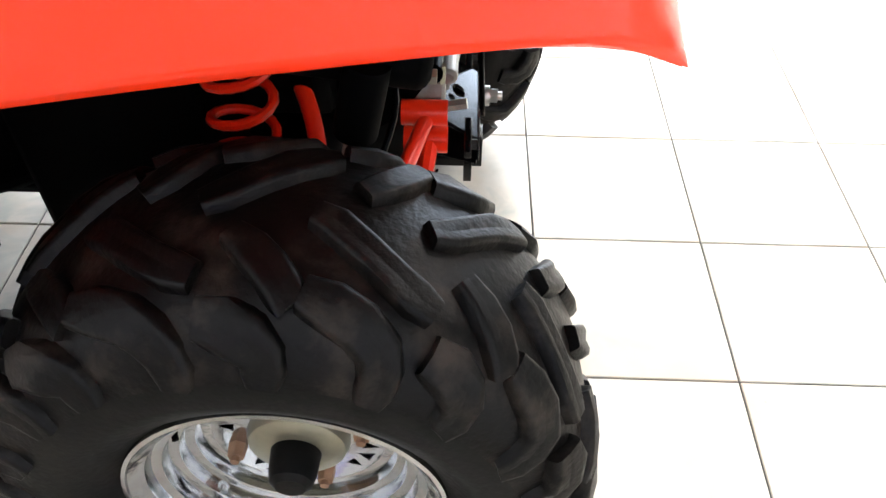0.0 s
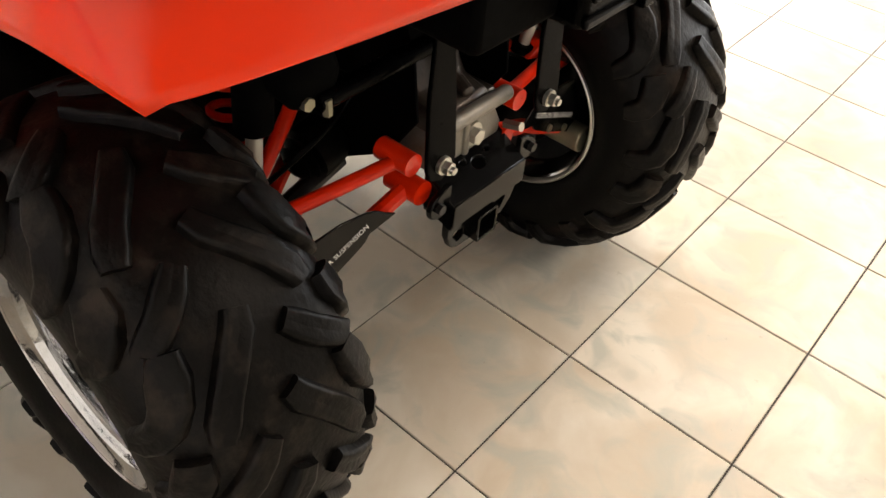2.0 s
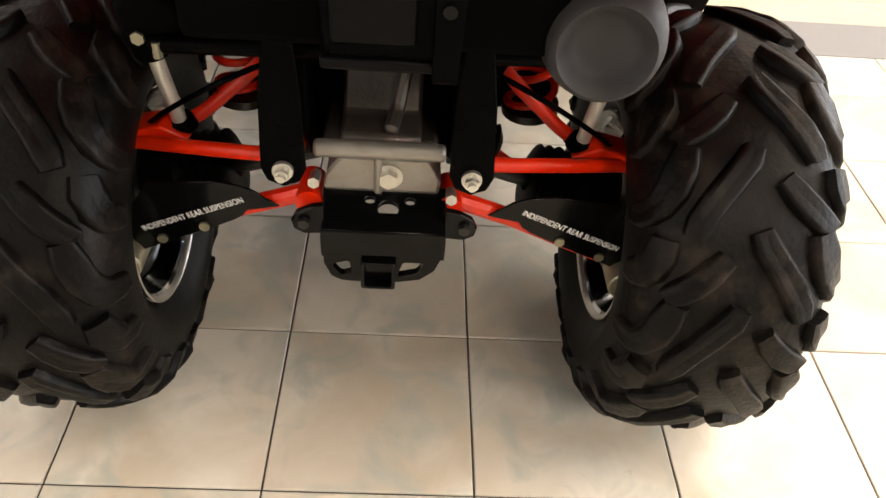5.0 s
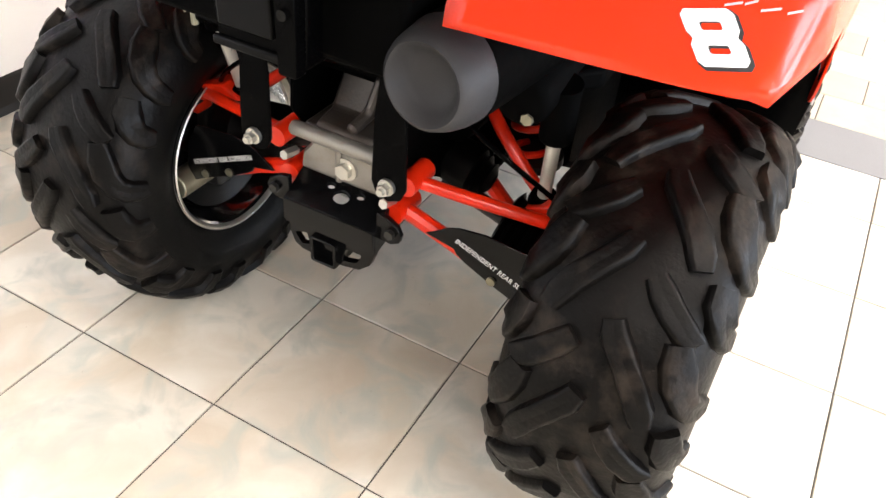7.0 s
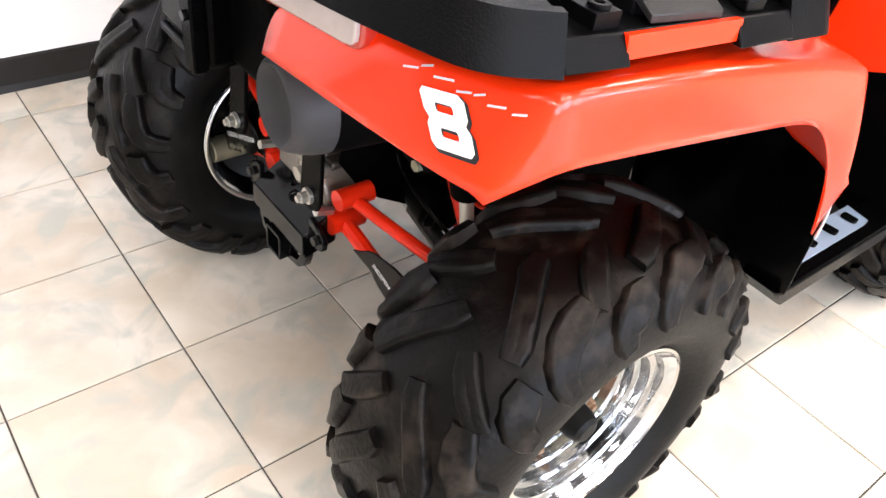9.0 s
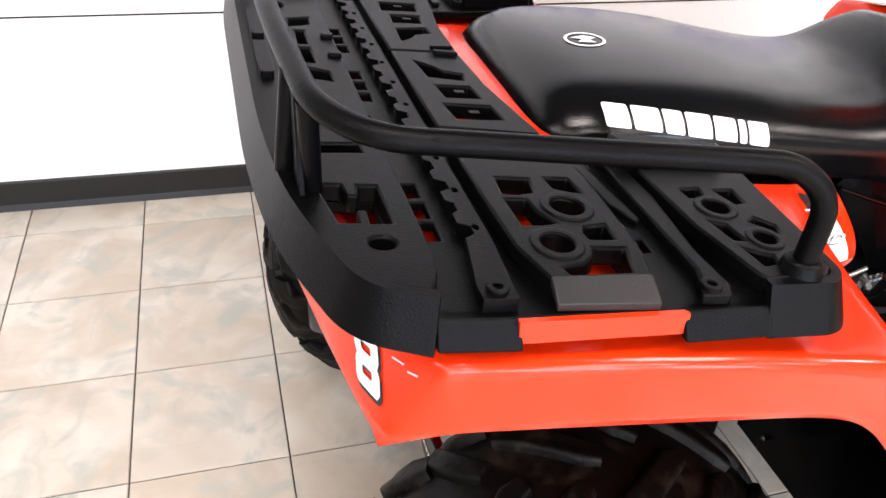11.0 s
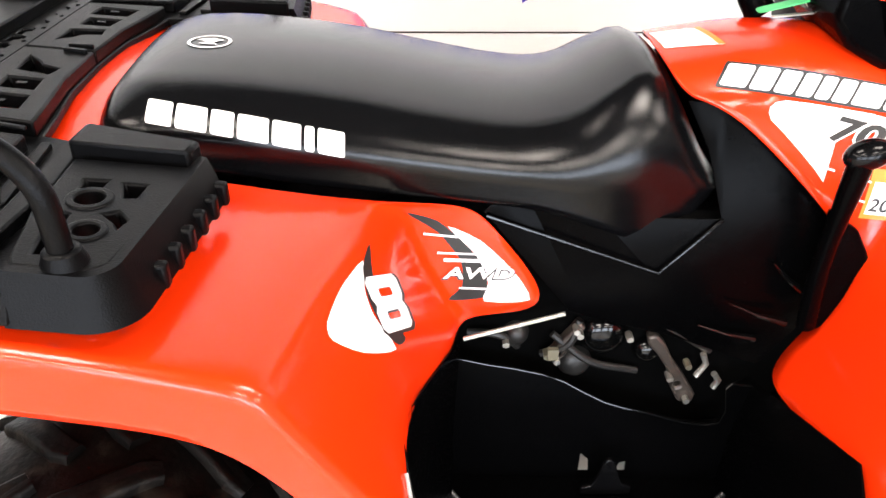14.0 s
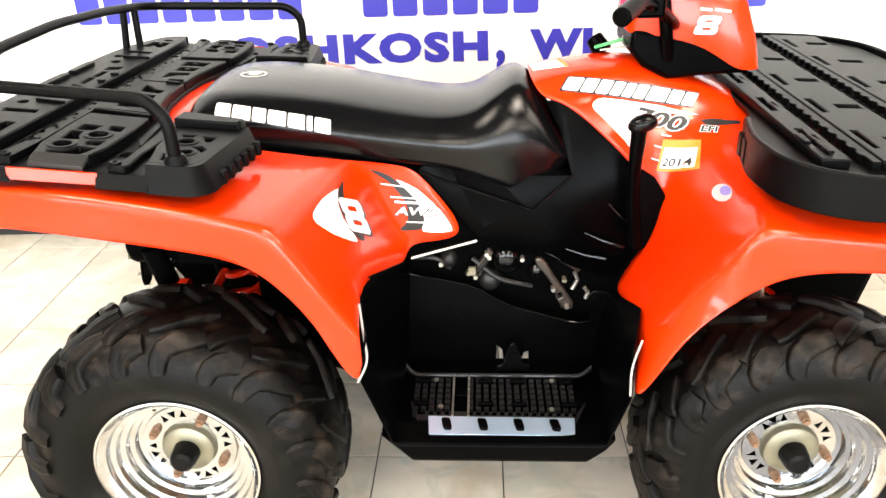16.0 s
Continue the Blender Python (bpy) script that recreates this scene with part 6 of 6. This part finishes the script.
CRESCENT = [(0.343, 0.877), (0.315, 0.834), (0.298, 0.786), (0.303, 0.762), (0.336, 0.743), (0.376, 0.744), (0.351, 0.794), (0.342, 0.834)]
SWOOSH = [(0.353, 0.904), (0.342, 0.865), (0.346, 0.818), (0.364, 0.769), (0.380, 0.750), (0.390, 0.760), (0.371, 0.794), (0.354, 0.850)]
STRIPE = [(0.380, 0.829), (0.423, 0.820), (0.458, 0.789), (0.490, 0.747), (0.497, 0.698), (0.480, 0.690), (0.439, 0.688), (0.459, 0.713), (0.456, 0.756), (0.423, 0.802)]
SAIL = [(0.438, 0.811), (0.485, 0.789), (0.534, 0.737), (0.559, 0.688), (0.492, 0.686), (0.497, 0.718), (0.478, 0.766)]
for s in (1, -1):
    def flank(bm, plane, mat, nm, lab="", lift=0.0012, away=(0.1, 0.74, 0.56), owner=REAR, tree=R_TREE):
        """bm lies in (x, z); it is set on the plane w and pressed home along the line of away."""
        for v in bm.verts:
            v.co = V(v.co.x, s * (plane + 0.10 * 0), v.co.y)
        return part(nm, drape_bm(bm, tree, V(away[0], s * away[1], away[2]), lift), mat, owner, lab, smooth=0)

    def bars(ends, t):
        return poly_bm([[(x0, z0 - t), (x1, z1 - t), (x1, z1 + t), (x0, z0 + t)] for (x0, z0), (x1, z1) in ends])

    def at2(bm, x, z):
        for v in bm.verts:
            v.co.x, v.co.y = v.co.x + x, v.co.y + z
        return bm
    flank(at2(poly_bm([flowing(CRESCENT)]), 0.0, 0.010), 0.40, WHITE_INK, "crescent_print", "white crescent print")
    flank(at2(poly_bm([flowing(SWOOSH)]), 0.0, 0.010), 0.40, BLACK_INK, "swoosh_print", "black swoosh print", 0.0016)
    for one in (((0.312, 0.765), (0.338, 0.800)), ((0.325, 0.752), (0.350, 0.785)), ((0.345, 0.750), (0.362, 0.772))):
        flank(at2(bars([one], 0.0012), 0.0, 0.010), 0.40, GREY_INK, "line_print", "", 0.0020)
    flank(at2(shear(eight(0.092, 0.047), 0.0, 0.26), 0.3745, 0.822), 0.40, BLACK_INK, "number_shadow", "black number shadow", 0.0022)
    flank(at2(shear(eight(0.086, 0.042), 0.0, 0.26), 0.3725, 0.824), 0.40, WHITE_INK, "race_number", "white race number eight", 0.0028)
    flank(poly_bm([flowing(STRIPE)]), 0.21, BLACK_INK, "stripe_print", "black curved stripe print")
    flank(poly_bm([flowing(SAIL)]), 0.21, WHITE_INK, "sail_print", "white curved print", 0.0016)
    for one in (((0.404, 0.798), (0.458, 0.794)), ((0.423, 0.768), (0.497, 0.766)), ((0.455, 0.709), (0.540, 0.706))):
        flank(bars([one], 0.0016), 0.21, WHITE_INK, "line_print", "", 0.0022)
    if s > 0:
        flank(at2(shear(text_bm("AWD", 0.027, 0.0020, 1.5), 0.30), 0.482, 0.7245), 0.21, BLACK_INK, "drive_lettering", "black and white printed letters", 0.0026)
        flank(at2(shear(text_bm("AWD", 0.027, 0.0006, 1.5), 0.30), 0.482, 0.7255), 0.21, WHITE_INK, "drive_lettering", "white printed letters", 0.0032)
        flank(bars([((0.432, 0.7565), (0.512, 0.7545))], 0.0028), 0.21, WHITE_INK, "small_print", "small print drawn as a plain bar", 0.0026)

    # tank side: model name as blocks, white panel with engine size, stickers
    def tank(bm, mat, nm, lab="", lift=0.0012):
        """bm lies in (x, z) and is pressed on the sloping side of the tank."""
        for v in bm.verts:
            v.co = V(v.co.x, s * (0.873 - 0.207 * v.co.x - 0.582 * v.co.y), v.co.y)
        return part(nm, drape_bm(bm, F_TREE, V(0.176, s * 0.851, 0.495), lift), mat, FRONT, lab, smooth=0)
    tank(at2(shear(bar_letters([0.288], 0.034, 0.0), 0.45, -0.215), 0.950, 0.968), BLACK_INK, "model_edge", "dark outline of a model name")
    u0 = -0.140
    for wd in (0.034, 0.028, 0.026, 0.022, 0.020, 0.024, 0.042, 0.028, 0.026):
        tank(at2(shear(poly_bm([rect2(u0, -0.0140, u0 + wd, 0.0140, 0.004)]), 0.45, -0.215), 0.950, 0.968), WHITE_INK, "model_block", "white model name drawn as plain blocks", 0.0018)
        u0 += wd + 0.004
    tank(poly_bm([[(0.868, 0.953), (0.877, 0.958), (0.891, 0.959), (0.924, 0.953), (1.01, 0.934), (1.09, 0.908), (1.068, 0.910), (1.01, 0.920), (0.975, 0.920), (0.962, 0.910), (0.957, 0.892), (0.947, 0.860), (0.932, 0.877), (0.914, 0.895), (0.881, 0.927), (0.869, 0.938), (0.866, 0.946)]]), WHITE_INK, "panel_print", "white curved panel print")
    tank(poly_bm([[(1.090, 0.897), (1.115, 0.897), (1.161, 0.883), (1.161, 0.877), (1.125, 0.880), (1.100, 0.884)]]), BLACK_INK, "swoosh_print", "", 0.0016)
    for (x0, z0), (x1, z1) in (((0.940, 0.879), (0.962, 0.872)), ((0.998, 0.860), (1.014, 0.854)), ((0.992, 0.837), (1.009, 0.831)), ((1.012, 0.879), (1.032, 0.873))):
        tank(bars([((x0, z0), (x1, z1))], 0.0012), WHITE_INK, "line_print", "", 0.0016)
    if s > 0:
        for bold, m, lf in ((0.003, WHITE_INK, 0.002), (0.0012, BLACK_INK, 0.0026)):
            tank(at2(shear(text_bm("700", 0.040, bold, 1.85), 0.5, -0.29), 0.998, 0.896), m, "engine_size", "black engine size number", lf)
            tank(at2(shear(text_bm("EFI", 0.017, bold * 0.5, 1.5), 0.3, -0.24), 1.100, 0.871), m, "engine_lettering", "black printed letters", lf)
        tank(poly_bm([[(1.016, 0.870), (1.084, 0.857), (1.068, 0.801), (1.004, 0.813)]]), ORANGE_INK, "sticker", "orange and white permit sticker", 0.0014)
        tank(poly_bm([[(1.019, 0.854), (1.075, 0.843), (1.063, 0.807), (1.010, 0.817)]]), WHITE_INK, "sticker_field", "white sticker field", 0.0020)
        tank(at2(shear(text_bm("2014", 0.021, 0.0004, 1.15), 0.1, -0.19), 1.037, 0.816), BLACK_INK, "sticker_year", "black printed year", 0.0026)
        tank(bars([((1.028, 0.845), (1.064, 0.838))], 0.0025), GREY_INK, "small_print", "", 0.0026)
        flank(poly_bm([ring2(1.122, 0.786, 0.018, 20)]), 0.25, GREY_INK, "round_sticker", "round silver and violet sticker", 0.0014, (-0.3, 1.2, 0.45), FRONT, F_TREE)
        flank(poly_bm([ring2(1.128, 0.790, 0.010, 16)]), 0.25, VIOLET_INK, "sticker_dot", "", 0.0020, (-0.3, 1.2, 0.45), FRONT, F_TREE)
    # pod number and scrawl
    flank(at2(shear(eight(0.040, 0.050), 0.25, -0.05), 1.105, 1.100), 0.10, BLACK_INK, "number_shadow", "", 0.0012, (-0.3, 1.2, 0.3), POD, P_TREE)
    flank(at2(shear(eight(0.038, 0.047), 0.25, -0.05), 1.104, 1.101), 0.10, WHITE_INK, "race_number", "white race number eight", 0.002, (-0.3, 1.2, 0.3), POD, P_TREE)
    flank(bars([((1.085, 1.135), (1.110, 1.132)), ((1.116, 1.133), (1.150, 1.128))], 0.003), 0.10, GREY_INK, "scrawl_bar", "silver scrawl drawn as plain bars", 0.0012, (-0.3, 1.2, 0.3), POD, P_TREE)
top = poly_bm([[(0.738, 0.034), (0.806, 0.018), (0.822, -0.055), (0.744, -0.038)]])
for v in top.verts:
    v.co = V(v.co.x, -v.co.y, 1.04)
part("warning_label", drape_bm(top, F_TREE, V(0, 0, 1)), WHITE_INK, FRONT, "white warning label with an orange edge", smooth=0)
top = poly_bm([[(0.797, 0.020), (0.806, 0.018), (0.822, -0.055), (0.813, -0.053)]])
for v in top.verts:
    v.co = V(v.co.x, -v.co.y, 1.04)
part("label_edge", drape_bm(top, F_TREE, V(0, 0, 1), 0.002), ORANGE_INK, FRONT, smooth=0)

# ---- floor pieces ----
def floor_pieces():
    g = 0.0035
    def tile_mesh(nm, w, h, mat, z=0.0):
        bm = bmesh.new()
        lo = [(-w / 2, -h / 2), (w / 2, -h / 2), (w / 2, h / 2), (-w / 2, h / 2)]
        c = 0.0016
        low = [bm.verts.new((x, y, -0.004)) for x, y in lo]
        mid = [bm.verts.new((x, y, z - c)) for x, y in lo]
        top = [bm.verts.new((x - math.copysign(c, x), y - math.copysign(c, y), z)) for x, y in lo]
        for a, b in ((low, mid), (mid, top)):
            for k in range(4):
                bm.faces.new((a[k], a[(k + 1) % 4], b[(k + 1) % 4], b[k]))
        bm.faces.new(top)
        me = bpy.data.meshes.new(nm)
        bm.to_mesh(me)
        bm.free()
        me.materials.append(mat)
        return me
    me = tile_mesh("tile", TILE - g, TILE - g, TILE_MAT)
    x_end = 1.25
    far = []
    for i in range(-18, 4):
        for j in range(-21, 4):
            x0, x1, y0, y1 = i * TILE, (i + 1) * TILE, j * TILE, (j + 1) * TILE
            if x0 >= x_end or y0 > WALL_Y:
                continue
            full = x1 <= x_end + 0.001 and y1 <= WALL_Y
            near = -8 <= i and -8 <= j
            if near and full:
                ob = new("tile", me)
                ob.parent = FLOOR
                ob.location = ((x0 + x1) / 2, (y0 + y1) / 2, 0)
            elif near:
                xa, ya = min(x1, x_end + g / 2), min(y1, WALL_Y + g / 2)
                ob = new("tile", tile_mesh("tile_cut", xa - x0 - g, ya - y0 - g, TILE_MAT))
                ob.parent = FLOOR
                ob.location = ((x0 + xa) / 2, (y0 + ya) / 2, 0)
            else:
                far.append(((x0 + x1) / 2, (y0 + y1) / 2))
    vs, fs = [], []
    h = (TILE - g) / 2
    for x, y in far:
        k = len(vs)
        vs += [(x - h, y - h, 0), (x + h, y - h, 0), (x + h, y + h, 0), (x - h, y + h, 0), (x - h, y - h, -0.004), (x + h, y - h, -0.004), (x + h, y + h, -0.004), (x - h, y + h, -0.004)]
        fs += [(k, k + 1, k + 2, k + 3), (k, k + 4, k + 5, k + 1), (k + 1, k + 5, k + 6, k + 2), (k + 2, k + 6, k + 7, k + 3), (k + 3, k + 7, k + 4, k)]
    m2 = bpy.data.meshes.new("far_tiles")
    m2.from_pydata(vs, [], fs)
    m2.materials.append(TILE_MAT)
    ob = new("far_tiles", m2)
    ob.parent = FLOOR
    tagged(ob, kind="stuff")
    tagged(part("border_strip", box_bm((x_end + 0.002, -7, -0.004), (1.490, WALL_Y, 0.001)), STRIP, smooth=0), "flat grey border strip between two floor finishes", "floor border", kind="structure")
    rnd = random.Random(4)
    x = 1.4935
    pl = {}
    while x < 6.9:
        wd = 0.20
        y = -7 + rnd.uniform(0, 0.9)
        first = -7
        while first < WALL_Y - 0.01:
            last = min(WALL_Y, y)
            ln = last - first - 0.003
            if ln > 0.02:
                key = round(ln, 3)
                if key not in pl:
                    pl[key] = tile_mesh("plank", wd - 0.003, ln, PLANK)
                ob = new("plank", pl[key])
                ob.parent = FLOOR
                ob.location = (x + wd / 2, (first + last) / 2, 0)
            first = last
            y = first + 1.2
        x += wd


floor_pieces()


# ---- wall lettering ----
def islands(bm):
    """Splits a mesh into its connected pieces."""
    left = set(bm.faces)
    out = []
    while left:
        stack, piece = [left.pop()], []
        while stack:
            f = stack.pop()
            piece.append(f)
            for e in f.edges:
                for g in e.link_faces:
                    if g in left:
                        left.remove(g)
                        stack.append(g)
        one = bmesh.new()
        seen = {}
        for f in piece:
            for v in f.verts:
                if v.index not in seen:
                    seen[v.index] = one.verts.new(v.co)
            one.faces.new([seen[v.index] for v in f.verts])
        out.append(one)
    bm.free()
    return out


def wall_words():
    line = thing("wall_sign", (0, WALL_Y, 0.734), "large bold blue lettering along the white wall", "wall sign")
    for words, size, x0, x1 in (("OSHKOSH", 0.148, -0.376, 0.655), (",", 0.20, 0.686, 0.722), ("WI.", 0.148, 0.818, 1.118)):
        bm = wall_text(words, size, x0, x1)
        bm.verts.index_update()
        for one in islands(bm):
            part("letter", place_bm(one, (0.0, -0.004, 0.0), (1, 0, 0), (0, 0, 1)), BLUE_INK, line, smooth=0)
    for x0, x1 in ((-0.98, -0.06), (0.16, 0.86), (1.18, 1.72)):
        row = thing("wall_sign", ((x0 + x1) / 2, WALL_Y, 0.906), "blue maker lettering drawn as plain blocks on the wall", "wall sign")
        n = round((x1 - x0) / 0.122)
        wd = (x1 - x0) / n
        for k in range(n):
            u0 = x0 + k * wd - (x0 + x1) / 2
            part("letter_block", slab_bm(rect2(u0 + 0.010, 0.0, u0 + wd - 0.010, 0.117, 0.015), [], 0.003, lambda u, v, d: Vector((u, -0.004 + d, v))), BLUE_INK, row, smooth=0)


def wall_text(words, size, x0, x1):
    """Bold capitals stretched to run from x0 to x1."""
    bm = text_bm(words, size, 0.0085, 1.0, spacing=1.16)
    xs = [v.co.x for v in bm.verts]
    k = (x1 - x0) / (max(xs) - min(xs))
    for v in bm.verts:
        v.co.x = x0 + (v.co.x - min(xs)) * k
    return bm


wall_words()
